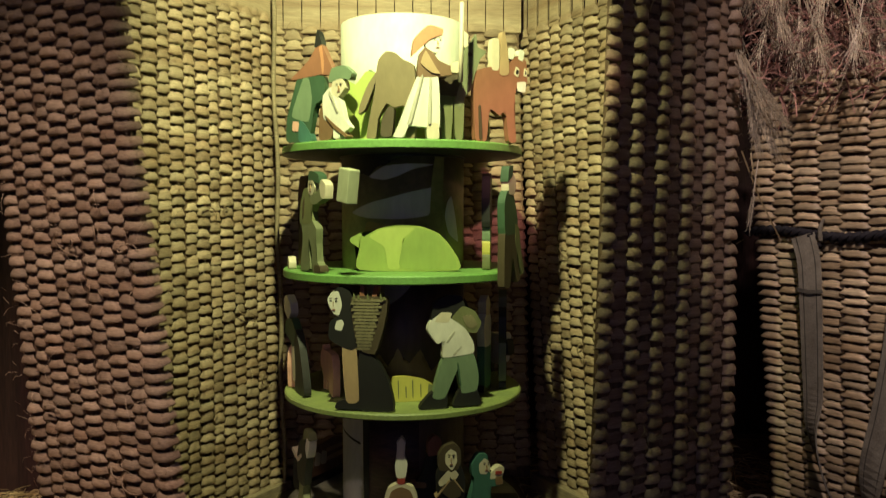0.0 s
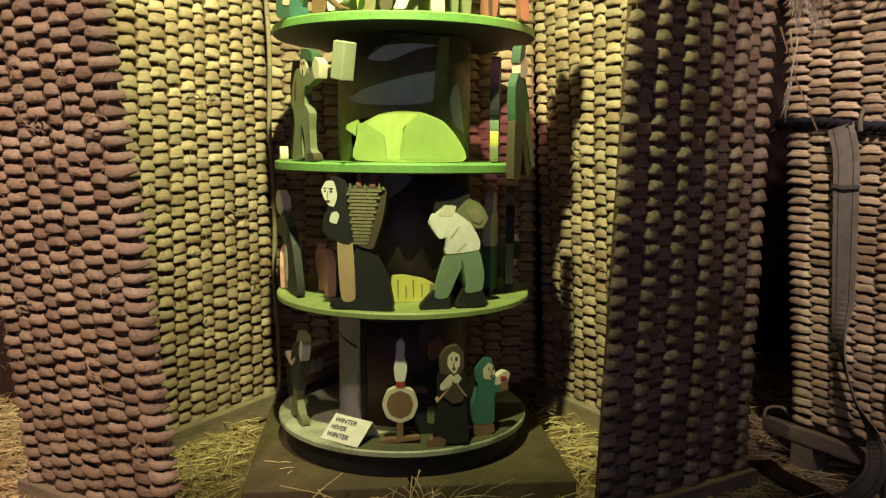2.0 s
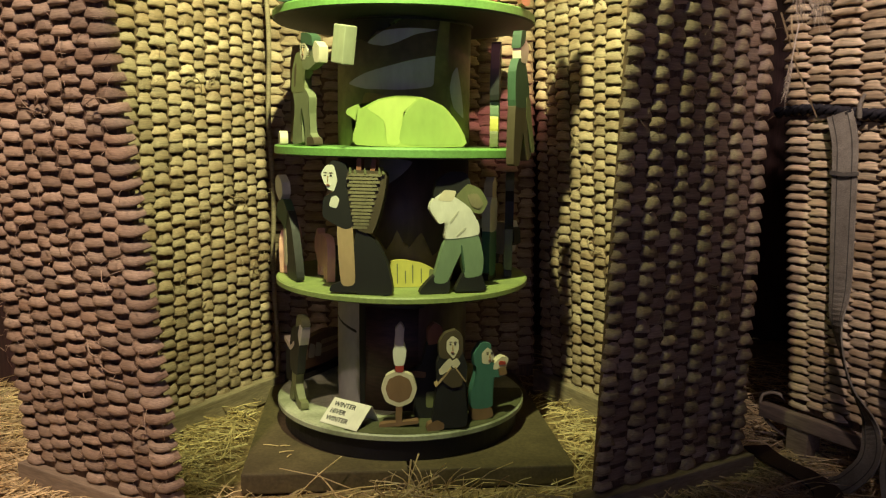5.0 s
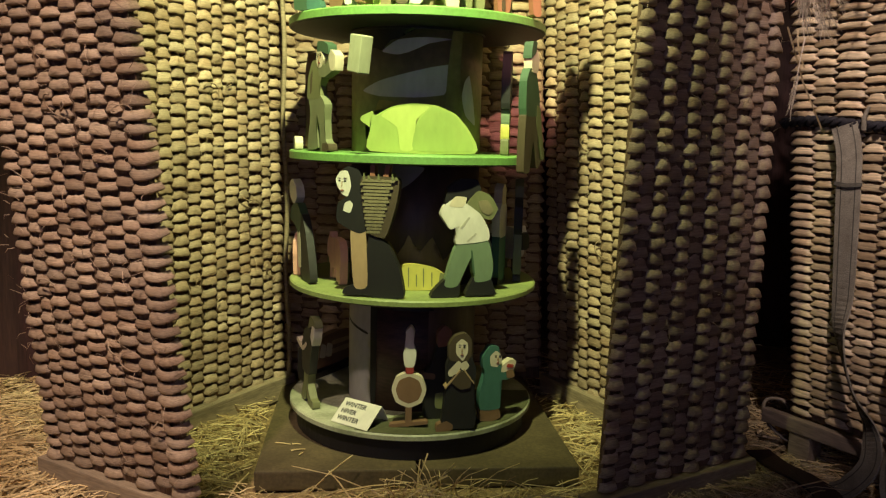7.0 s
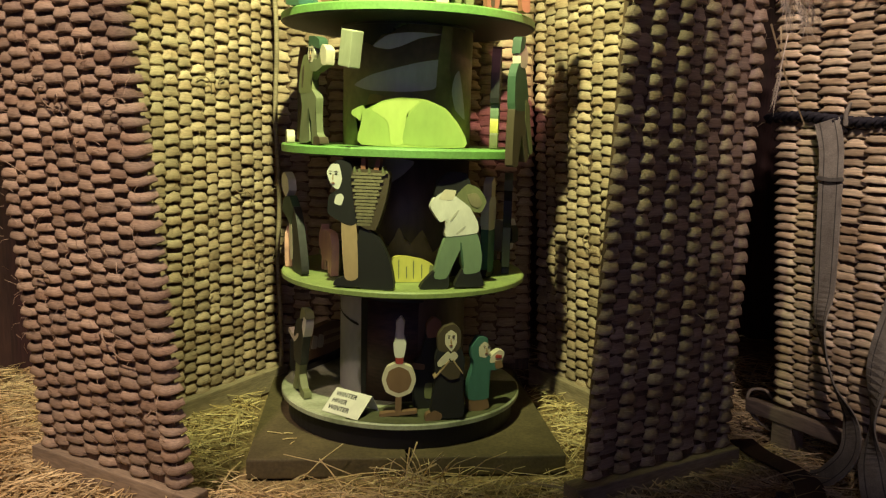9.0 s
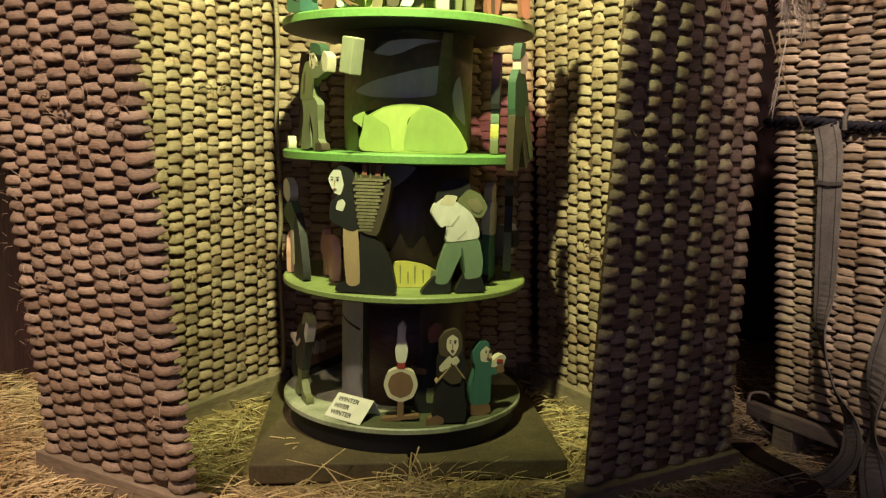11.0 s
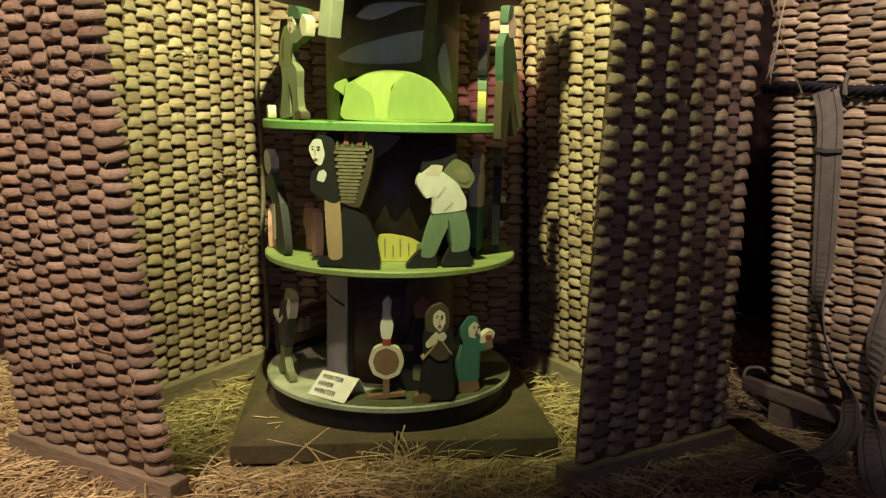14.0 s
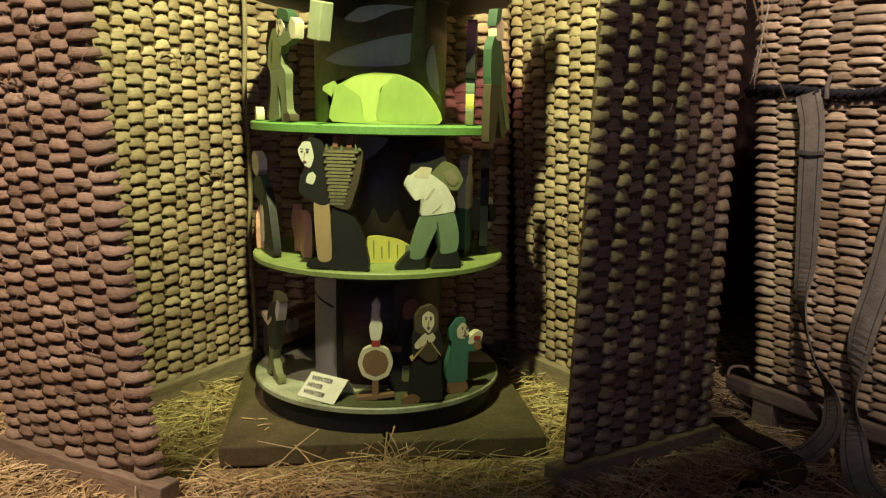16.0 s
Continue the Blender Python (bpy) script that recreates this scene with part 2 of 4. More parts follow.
screen((-0.455, 2.085), (0.285, 2.165), lambda z: 0.0 - 0.02 * z, lambda z: 0.722 - 0.035 * z, 1.31, 4, "woven bast back screen behind the carousel", None, lean=0.02, pitch=0.053, row=0.0272, warps_up=0.10)
# hidden far end lengthened to block the green lamp from the basket
screen((0.28, 2.12), (0.404, 1.912), lambda z: 0.0 - 0.075 * z, lambda z: 0.60, 1.31, 5, "woven bast side screen with a low rail", (-0.01, 0.59, -0.028, 0.02, 0.058), lean=0.015, pitch=0.042, row=0.0262, warps_up=0.10)

# ---- carousel ----
AX, AY, R = -0.083, 1.81, 0.284
TIER = (0.097, 0.376, 0.664, 0.946)
carousel = tagged(new("display_carousel"), "four-tiered round wooden display stand painted green on a square base", "display stand")
carousel.location = (AX, AY, 0)
TURN = 8.0
for x0, x1 in ((-0.33, -0.006), (0.006, 0.33)):
    bm = bmesh.new()
    box(bm, x0, x1, -0.328, 0.332, -0.006, 0.036, 0.004)
    part("base_slab", bm, BASE, carousel, "dull olive-brown base board").matrix_local = pose(0.0, 0.02, 0, 0, 0, TURN)
bm = bmesh.new()
lathe(bm, ((0.268, 0.037), (0.268, 0.082)))
part("plinth", bm, BLACK, carousel, "black round turntable foot")
for z, mat, lab in zip(TIER, (SNOW, OLIVE, GREEN, GREEN), ("pale winter-green round shelf", "olive-green round shelf", "bright green round shelf", "bright green round shelf")):
    bm = bmesh.new()
    t = 0.015 if z < 0.5 else 0.02
    lathe(bm, ((R - 0.004, z - t), (R, z - t + 0.003), (R, z - 0.003), (R - 0.003, z)), 96)
    # undersides coloured black in place of the shade beneath each shelf
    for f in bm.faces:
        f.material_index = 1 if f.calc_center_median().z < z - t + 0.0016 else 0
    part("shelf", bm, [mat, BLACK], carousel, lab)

# ---- painted cutouts ----
def paint(name, c, rough=0.55, spread=0.07):
    return material(name, c, rough, spread, 22, 0.3, 70, (1, 1, 0.5))


CREAM = paint("cream_paint", (0.62, 0.55, 0.40))
WHITE = paint("white_paint", (0.70, 0.68, 0.58))
PINK = paint("pink_paint", (0.72, 0.40, 0.30))
BROWN = paint("brown_paint", (0.20, 0.115, 0.06))
UMBER = paint("umber_paint", (0.075, 0.055, 0.03))
RUST = paint("rust_paint", (0.28, 0.12, 0.07))
DARK = paint("near_black_paint", (0.015, 0.0145, 0.0125))
FOREST = paint("forest_paint", (0.045, 0.095, 0.05))
SAGE = paint("sage_paint", (0.17, 0.24, 0.14))
KHAKI = paint("khaki_paint", (0.17, 0.185, 0.10))
MOSS = paint("moss_paint", (0.16, 0.17, 0.075))
TAN = paint("tan_paint", (0.42, 0.29, 0.16))
ORANGE = paint("orange_paint", (0.50, 0.23, 0.12))
TEAL = paint("teal_paint", (0.055, 0.15, 0.115))
FOLD = paint("fold_paint", (0.50, 0.48, 0.38))
WITHY = paint("withy_paint", (0.23, 0.20, 0.11), 0.6, 0.2)
YELLOW = paint("yellow_paint", (0.55, 0.50, 0.11))
RED = paint("red_paint", (0.36, 0.05, 0.035))
LIME = material("hill_paint", (0.34, 0.42, 0.10), 0.45, 0.06, 9, 0.25, 60, (1, 1, 0.5), other=(0.25, 0.35, 0.08))
LIME_PALE = material("pale_hill_paint", (0.42, 0.50, 0.13), 0.45, 0.06, 9, 0.25, 60, (1, 1, 0.5), other=(0.36, 0.45, 0.11))
LIME_DEEP = material("deep_hill_paint", (0.29, 0.38, 0.09), 0.45, 0.06, 9, 0.25, 60, (1, 1, 0.5), other=(0.21, 0.30, 0.07))
GREY = paint("grey_sky_paint", (0.50, 0.46, 0.55))
PALE = paint("pale_sky_paint", (0.72, 0.74, 0.60))
MURAL_GREEN = material("mural_olive", (0.25, 0.225, 0.105), 0.6, 0.15, 8, 0.2, 60, other=(0.15, 0.135, 0.062))
MURAL_OCHRE = material("mural_ochre", (0.32, 0.24, 0.09), 0.55, 0.16, 9, 0.2, 60, (1, 1, 0.35), other=(0.20, 0.15, 0.06))
MURAL_DARK = material("mural_dark", (0.105, 0.066, 0.05), 0.5, 0.2, 10, 0.2, 60, (1, 1, 0.35), other=(0.05, 0.036, 0.036))
MURAL_RED = material("mural_red_brown", (0.085, 0.042, 0.034), 0.5, 0.3, 14, 0.2, 110, (0.4, 0.4, 2), other=(0.045, 0.022, 0.02))


def outline(pts, curvy):
    pts = [Vector((x, z)) for x, z in pts]
    if not curvy:
        return pts
    out, n = [], len(pts)
    for i in range(n):
        a, b, c, d = pts[i - 1], pts[i], pts[(i + 1) % n], pts[(i + 2) % n]
        for k in range(4):
            t = k / 4
            m0, m1 = (c - a) * 0.26, (d - b) * 0.26
            out.append(b * (2 * t ** 3 - 3 * t * t + 1) + m0 * (t ** 3 - 2 * t * t + t) + c * (3 * t * t - 2 * t ** 3) + m1 * (t ** 3 - t * t))
    return out


def slab(bm, pts, y0, y1, mi):
    """An upright board of that outline, from y0 (front) to y1 (back)."""
    f, b = [bm.verts.new((p[0], y0, p[1])) for p in pts], [bm.verts.new((p[0], y1, p[1])) for p in pts]
    n = len(pts)
    faces = [bm.faces.new(f), bm.faces.new(b[::-1])] + [bm.faces.new((f[i], f[(i + 1) % n], b[(i + 1) % n], b[i])) for i in range(n)]
    for face in faces:
        face.material_index = mi
    bmesh.ops.triangulate(bm, faces=faces[:2])


def cutout(name, label, category, pieces, phi, radius, z, group="painted cutouts on the carousel", turn=0.0, scale=1.0, thick=1.7):
    """A sawn and painted plywood figure, one mesh; pieces: (outline in centimetres, paint), each layer a hair prouder than the last."""
    bm, mats = bmesh.new(), []
    step, last = 0.0, None
    for pts, mat in pieces:
        if mat not in mats:
            mats.append(mat)
        if last is not None:
            step += 0.0003 if mat is not last else 0.00004
        last = mat
        slab(bm, [p * 0.01 * scale for p in outline(pts, True)], -thick * 0.005 - step, thick * 0.005 + step, mats.index(mat))
    ob = tagged(part(name, bm, mats), label, category, group)
    a = radians(phi)
    low = min(p[1] for pts, _ in pieces for p in outline(pts, True)) * 0.01 * scale
    ob.matrix_world = pose(AX + radius * math.sin(a), AY - radius * math.cos(a), z - low + 0.0005, 0, 0, phi + turn)
    return ob


def face(x, z, w, h, side=0.0):
    """Painted features inside a pale face: brows, eyes, nose and mouth; side shifts them towards where it looks."""
    def dab(cx, cz, a, b, mat):
        return (((cx - a, cz), (cx, cz + b), (cx + a, cz), (cx, cz - b)), mat)
    x += side * w * 0.18
    out = []
    for k in (-1, 1):
        out += [dab(x + k * w * 0.22, z + h * 0.13, w * 0.10, h * 0.04, DARK), dab(x + k * w * 0.22, z + h * 0.25, w * 0.14, h * 0.018, UMBER)]
    return out + [(((x - 0.04 * w, z + h * 0.10), (x + 0.03 * w, z + h * 0.10), (x + (0.05 + 0.08 * side) * w, z - h * 0.12), (x - 0.06 * w, z - h * 0.12)), TAN), dab(x, z - h * 0.27, w * 0.15, h * 0.04, RUST)]


def patch(name, pts, radius, mat, parent, label=""):
    """A painted area on a drum: outline in (degrees, metres), laid round it."""
    bm = bmesh.new()
    vs = [bm.verts.new((radians(a) * radius, 0, z)) for a, z in outline(pts, True)]
    f = bm.faces.new(vs)
    bmesh.ops.triangulate(bm, faces=[f])
    for _ in range(3):
        bmesh.ops.subdivide_edges(bm, edges=[e for e in bm.edges if e.calc_length() > 0.018], cuts=1)
        bmesh.ops.triangulate(bm, faces=bm.faces[:])
    for v in bm.verts:
        a = v.co.x / radius
        v.co = Vector(((radius + 0.0012) * math.sin(a), -(radius + 0.0012) * math.cos(a), v.co.z))
    return part(name, bm, mat, parent, label, smooth=True)


CORE = 0.146
T4, T3, T2, T1 = TIER
bm = bmesh.new()
ring = [(radians(a), r) for a, r in [(-20 + 4.5 * k, 0.281) for k in range(27)] + [(101 - 4.5 * k, 0.147) for k in range(27)]]
ring = ring[:27] + ring[27:50] + [(radians(-8), 0.19), (radians(-17), 0.22), (radians(-12), 0.25)]
slab_top = [bm.verts.new((r * math.sin(a), -r * math.cos(a), T4 + 0.0008)) for a, r in ring]
bmesh.ops.triangulate(bm, faces=[bm.faces.new(slab_top)])
part("painted_ground", bm, material("dark_winter_ground", (0.10, 0.105, 0.05), 0.55, 0.2, 16, 0.2, 160), carousel, "dark olive painted ground on the bottom shelf")
drums = []
for z0, z1, mat, lab in ((T4, T3 - 0.015, MURAL_RED, "drum painted as a dark red-brown room"), (T3, T2 - 0.02, MURAL_DARK, "drum painted with dark smoke and ochre grass"),
                         (T2, T1 - 0.02, MURAL_GREEN, "drum painted with an olive landscape"), (T1, 1.232, PALE, "drum painted with pale sky")):
    bm = bmesh.new()
    lathe(bm, ((CORE, z0 - 0.001), (CORE, z1 + 0.001)), 96)
    drum = part("drum", bm, mat, carousel, lab)
    for f in drum.data.polygons:
        f.use_smooth = len(f.vertices) == 4
    drums.append(drum)
d4, d3, d2, d1 = drums
bm = bmesh.new()
lathe(bm, ((0.05, T1 - 0.026), (0.15, T1 - 0.026), (0.15, T1 - 0.021)), 64)
part("collar", bm, BLACK, carousel, "dark collar under the top shelf")
# winter drum
patch("painted_pillar", ((-86, T4 + 0.002), (-86, T3 - 0.02), (-34, T3 - 0.02), (-35, T3 - 0.15), (-33, T4 + 0.002)), CORE, paint("pillar_paint", (0.46, 0.45, 0.44)), d4, "grey painted pillar")
patch("painted_jamb", ((-33, T4 + 0.004), (-34, T3 - 0.02), (-27, T3 - 0.018), (-28, T4 + 0.004)), CORE + 0.0006, BLACK, d4, "black painted door jamb")
patch("painted_twig", ((-80, T3 - 0.09), (-62, T3 - 0.102), (-38, T3 - 0.114), (-38, T3 - 0.108), (-62, T3 - 0.097), (-80, T3 - 0.086)), CORE + 0.0012, DARK, d4, "thin dark painted twig")
patch("painted_corner", ((22, T4 + 0.004), (20, T3 - 0.02), (60, T3 - 0.018), (100, T3 - 0.02), (100, T4 + 0.004), (60, T4 + 0.003)), CORE, MURAL_DARK, d4, "dark painted corner of the room")
patch("painted_lintel", ((-30, T3 - 0.05), (-30, T3 - 0.044), (20, T3 - 0.046), (20, T3 - 0.052)), CORE + 0.0006, BLACK, d4, "black painted lintel line")
patch("painted_snow_sky", ((112, T4 + 0.004), (112, T3 - 0.02), (180, T3 - 0.018), (262, T3 - 0.02), (262, T4 + 0.004), (180, T4 + 0.003)), CORE, paint("winter_sky_paint", (0.20, 0.22, 0.26)), d4, "pale slate painted winter sky")
# autumn drum
patch("painted_sky", ((-38, T2 - 0.03), (-10, T2 - 0.022), (12, T2 - 0.03), (2, T2 - 0.06), (-14, T2 - 0.085), (-24, T2 - 0.06)), CORE, paint("slate_paint", (0.20, 0.19, 0.22)), d3, "slate-blue painted sky")
patch("painted_grass", ((-45, T3 + 0.002), (-40, T3 + 0.085), (-30, T3 + 0.06), (-17, T3 + 0.10), (-8, T3 + 0.07), (0, T3 + 0.115), (8, T3 + 0.075), (20, T3 + 0.11), (30, T3 + 0.06), (45, T3 + 0.09), (50, T3 + 0.002)), CORE, MURAL_OCHRE, d3, "ochre painted grass")
patch("painted_field", ((95, T3 + 0.002), (90, T2 - 0.03), (150, T2 - 0.025), (220, T2 - 0.028), (262, T2 - 0.03), (262, T3 + 0.002)), CORE, MURAL_OCHRE, d3, "ochre painted field")
# summer drum
patch("painted_cloud", ((-47, T2 + 0.130), (-28, T2 + 0.150), (-7, T2 + 0.164), (14, T2 + 0.178), (34, T2 + 0.186), (33, T2 + 0.152), (27, T2 + 0.124), (3, T2 + 0.116), (-28, T2 + 0.118)), CORE, GREY, d2, "lavender-grey painted cloud")
patch("painted_cloud", ((-26, T2 + 0.210), (-12, T2 + 0.233), (9, T2 + 0.239), (33, T2 + 0.238), (14, T2 + 0.227), (-1, T2 + 0.210), (-12, T2 + 0.203)), CORE, GREY, d2, "lavender-grey painted cloud")
patch("painted_cloud", ((54, T2 + 0.166), (61, T2 + 0.110), (65, T2 + 0.062), (50, T2 + 0.082), (45, T2 + 0.122), (48, T2 + 0.153)), CORE, GREY, d2, "lavender-grey painted cloud")
patch("painted_trunk", ((24, T2 + 0.002), (28, T2 + 0.09), (30, T2 + 0.18), (34, T2 + 0.255), (44, T2 + 0.255), (41, T2 + 0.16), (46, T2 + 0.08), (50, T2 + 0.002)), CORE + 0.0008, MURAL_GREEN, d2, "dark olive painted tree trunk")
patch("painted_foliage", ((-70, T2 + 0.255), (-70, T2 + 0.215), (-50, T2 + 0.205), (-34, T2 + 0.218), (-26, T2 + 0.212), (-18, T2 + 0.232), (-10, T2 + 0.236), (-4, T2 + 0.250), (4, T2 + 0.257)), CORE + 0.0004, DARK, d2, "dark painted foliage")
patch("painted_path", ((-30, T2 + 0.06), (-28, T2 + 0.11), (0, T2 + 0.10), (24, T2 + 0.10), (28, T2 + 0.06)), CORE, MURAL_OCHRE, d2, "ochre painted ground")
# spring drum
patch("painted_hill", ((-75, T1 + 0.002), (-72, T1 + 0.10), (-50, T1 + 0.13), (-38, T1 + 0.12), (-24, T1 + 0.165), (-10, T1 + 0.13), (10, T1 + 0.12), (40, T1 + 0.14), (70, T1 + 0.11), (72, T1 + 0.002)), CORE, LIME, d1, "light green painted hill")
patch("painted_bush", ((-32, T1 + 0.10), (-26, T1 + 0.165), (-18, T1 + 0.155), (-8, T1 + 0.12), (-14, T1 + 0.09), (-26, T1 + 0.085)), CORE + 0.0008, SAGE, d1, "sage-green painted bush")

# hills sawn from board, standing before the drums
cutout("hill_board", "bright lime-green painted hill board before the drum", "hill board", [
    (((-9.4, 0), (-9.4, 4.6), (-11.4, 6.2), (-11.2, 7.2), (-9.0, 8.2), (-8.4, 7.4), (-5, 9.2), (-1, 10.0), (4, 9.7), (8.2, 8.0), (11.2, 4.6), (12.4, 0)), LIME),
    (((-7.2, 7.4), (-4.8, 8.9), (-1, 9.7), (2.8, 9.4), (0.2, 6.6), (-0.6, 0.4), (-3.0, 0.4), (-3.8, 5.0)), LIME_PALE), (((-0.3, 0.4), (0.5, 6.2), (3.2, 9.2), (4.4, 9.2), (8.0, 7.6), (10.8, 4.4), (11.9, 0.4)), LIME_DEEP)], 4, 0.160, T2, turn=-4, thick=1.2)
cutout("hay_bale_board", "yellow painted hay bale board before the drum", "hay bale board", [(((-4.8, 0), (-4.9, 4.0), (-4.5, 5.4), (-2, 5.6), (2.0, 4.8), (4.6, 3.2), (5.0, 0.2)), YELLOW), (((3.2, 0), (3.4, 3.6), (4.7, 3.0), (5.0, 0.1)), MOSS)] + [(((x, 0.8), (x - 0.1, h), (x + 0.15, h), (x + 0.2, 0.8)), MOSS) for x, h in ((-3.4, 4.6), (-1.7, 3.2), (-0.2, 4.4), (1.6, 3.6))], 12, 0.172, T3, thick=1.0)

# ---- winter shelf ----
cutout("spinning_wheel_cutout", "painted spinning wheel with a white distaff of wool", "cutout", [
    (((-3.6, 0), (-3.6, 0.7), (3.6, 1.5), (3.6, 0.8)), BROWN), (((-0.6, 0.4), (-0.6, 5), (0.6, 5), (0.6, 0.6)), BROWN),
    (((-3.6, 8.2), (-2.6, 10.9), (0, 12.0), (2.6, 10.9), (3.6, 8.2), (2.6, 5.5), (0, 4.4), (-2.6, 5.5)), CREAM), (((-2.7, 8.2), (-2.0, 10.2), (0, 11.1), (2.0, 10.2), (2.7, 8.2), (2.0, 6.2), (0, 5.3), (-2.0, 6.2)), BROWN),
    (((-0.7, 11.8), (-0.7, 13.4), (0.8, 13.4), (0.8, 11.8)), RED), (((-0.9, 13.2), (-1.3, 16), (-0.4, 18.5), (-0.9, 20.5), (0.2, 21.8), (1.0, 20.5), (0.6, 18.5), (1.4, 16), (0.9, 13.2)), WHITE)], 3.5, 0.234, T4)
cutout("knitting_woman_cutout", "painted seated woman in black shawl, knitting", "cutout", [
    (((-3.4, 0.8), (-3.2, 5), (-2.6, 10), (-2.8, 14), (-1.6, 16.5), (2.0, 16.5), (3.4, 13), (3.0, 8), (3.6, 4), (3.2, 0.6)), DARK), (((-4.6, 0), (-4.4, 1.4), (-2.6, 2.2), (-1.2, 1.4), (-1.4, 0.2)), BROWN),
    (((-2.2, 15.2), (-2.4, 18.2), (-1.2, 20.2), (0.8, 20.8), (2.2, 19.6), (2.4, 16.6), (1.4, 14.8)), UMBER), (((-0.9, 16.6), (-0.9, 18.6), (0.2, 19.6), (1.4, 18.8), (1.5, 16.8), (0.5, 15.0)), CREAM),
    (((-2.2, 11.8), (-2.4, 12.8), (-0.4, 15.0), (0.4, 14.2), (-0.8, 12.0)), CREAM), (((0.3, 13.2), (0.2, 14.4), (1.2, 15.0), (1.9, 14.0), (1.2, 13.0)), CREAM)] + face(0.3, 17.4, 2.2, 4.0) + [(((-1.8, 10.6), (-1.4, 12.0), (0.6, 12.8), (2.4, 11.4), (2.2, 9.4), (0.2, 9.0)), UMBER), (((-3.0, 9.6), (-0.2, 13.0), (0.0, 12.8), (-2.8, 9.4)), TAN), (((1.0, 13.2), (3.0, 10.4), (2.9, 10.2), (0.8, 13.0)), TAN)], 26, 0.268, T4, turn=-14)
cutout("girl_cutout", "painted girl in green dress and headscarf", "cutout", [
    (((-2.4, 0.6), (-2.2, 3.0), (0.2, 3.6), (2.0, 2.6), (2.4, 0.8), (0.4, 0.2)), BROWN), (((-2.4, 3.0), (-2.6, 7), (-1.6, 10.5), (-1.6, 12.6), (1.4, 13.0), (3.6, 11.2), (4.4, 12.6), (5.2, 11.0), (4.0, 9.2), (2.0, 9.0), (2.2, 3.0)), TEAL),
    (((-1.9, 12.0), (-2.2, 14.6), (-0.6, 16.9), (1.4, 16.6), (1.6, 14.4), (0.8, 12.2)), TEAL), (((-0.3, 12.6), (-0.5, 14.6), (0.8, 15.8), (2.0, 14.8), (2.2, 13.4), (1.2, 12.2)), CREAM), (((2.2, 11.0), (2.4, 12.4), (4.2, 13.6), (5.6, 13.2), (5.0, 11.2), (3.6, 11.0)), CREAM)] + face(0.95, 14.0, 2.2, 3.2, 0.8) + [(((3.4, 12.0), (3.6, 12.7), (4.9, 12.5), (4.7, 11.9)), RED), (((3.6, 9.6), (3.4, 11.2), (4.8, 11.4), (5.2, 9.8)), BROWN)], 46, 0.255, T4, turn=-24)
cutout("seated_man_cutout", "dark painted seated man against the drum", "cutout", [
    (((-3.5, 0), (-3.6, 5), (-4.2, 9), (-2, 12), (-1, 16), (2, 16), (3, 10), (2.6, 0)), DARK), (((-0.9, 15.5), (-1.0, 18.5), (0.4, 20), (2.0, 19), (1.8, 16)), RUST), (((-4.6, 8.8), (-4.4, 10), (-1.5, 9.6), (-1.6, 8.4)), BROWN), (((-1.2, 2.0), (-1.2, 5.2), (1.0, 5.2), (1.0, 2.0)), MOSS)], 24, 0.19, T4, turn=-10)
cutout("hauling_man_cutout", "painted man leaning forward, hauling a sledge rope", "cutout", [
    (((-4.5, 0.2), (-4.2, 1.6), (-2.2, 5), (-2.4, 7.5), (1.0, 7.4), (0.4, 4.6), (2.6, 1.8), (4.4, 1.6), (4.6, 0), (1.4, 0), (-1.0, 3.4), (-1.4, 0.4)), MOSS), (((-3.4, 7), (-4.0, 12), (-2, 16.5), (2.2, 18.2), (4.4, 15.5), (2.8, 11), (1.6, 7)), DARK),
    (((1.2, 17.6), (2.6, 20.6), (5.6, 20.0), (6.4, 18.6), (4.0, 18.6)), MOSS), (((3.0, 16.2), (4.4, 18.8), (6.0, 18.4), (5.4, 16.0), (4.2, 14.2)), WHITE), (((-8.0, 12.6), (-7.6, 13.6), (-3.4, 12.4), (-0.5, 14.0), (-0.2, 13.2), (-3.2, 11.4)), CREAM)], -62, 0.246, T4)
cutout("log_sledge_cutout", "painted sledge loaded with split logs", "cutout", [
    (((-10, 0), (-10, 2.2), (-8.4, 1.4), (6.5, 1.4), (9.2, 3.6), (9.6, 8.6), (10.6, 8.4), (10.6, 1.6), (7.6, 0)), DARK), (((-8.6, 2.6), (-8.8, 9.2), (-4, 10.6), (4, 10.0), (8.2, 8.4), (8.4, 2.8)), BROWN),
    (((-8.2, 5), (-8.2, 6.2), (-1, 6.2), (-1, 5)), TAN), (((-8.0, 7.2), (-7.8, 8.2), (-1, 8.4), (-1, 7.3)), TAN), (((-0.4, 4.6), (-0.8, 7.4), (1.2, 8.2), (1.8, 5.0)), CREAM), (((2.2, 4.8), (1.8, 7.6), (3.6, 8.4), (4.4, 5.2)), CREAM), (((5.0, 4.8), (4.6, 7.0), (6.6, 7.8), (7.4, 5.2)), TAN)], -116, 0.246, T4)
cutout("fir_tree_cutout", "narrow painted snowy post cutout", "cutout", [(((-1.5, 0), (-1.2, 6), (-1.8, 12), (-0.6, 18), (0.8, 18), (1.6, 12), (1.0, 6), (1.6, 0)), SAGE), (((-1.0, 7), (-1.4, 10), (1.0, 11), (1.2, 8)), WHITE)], -162, 0.24, T4)


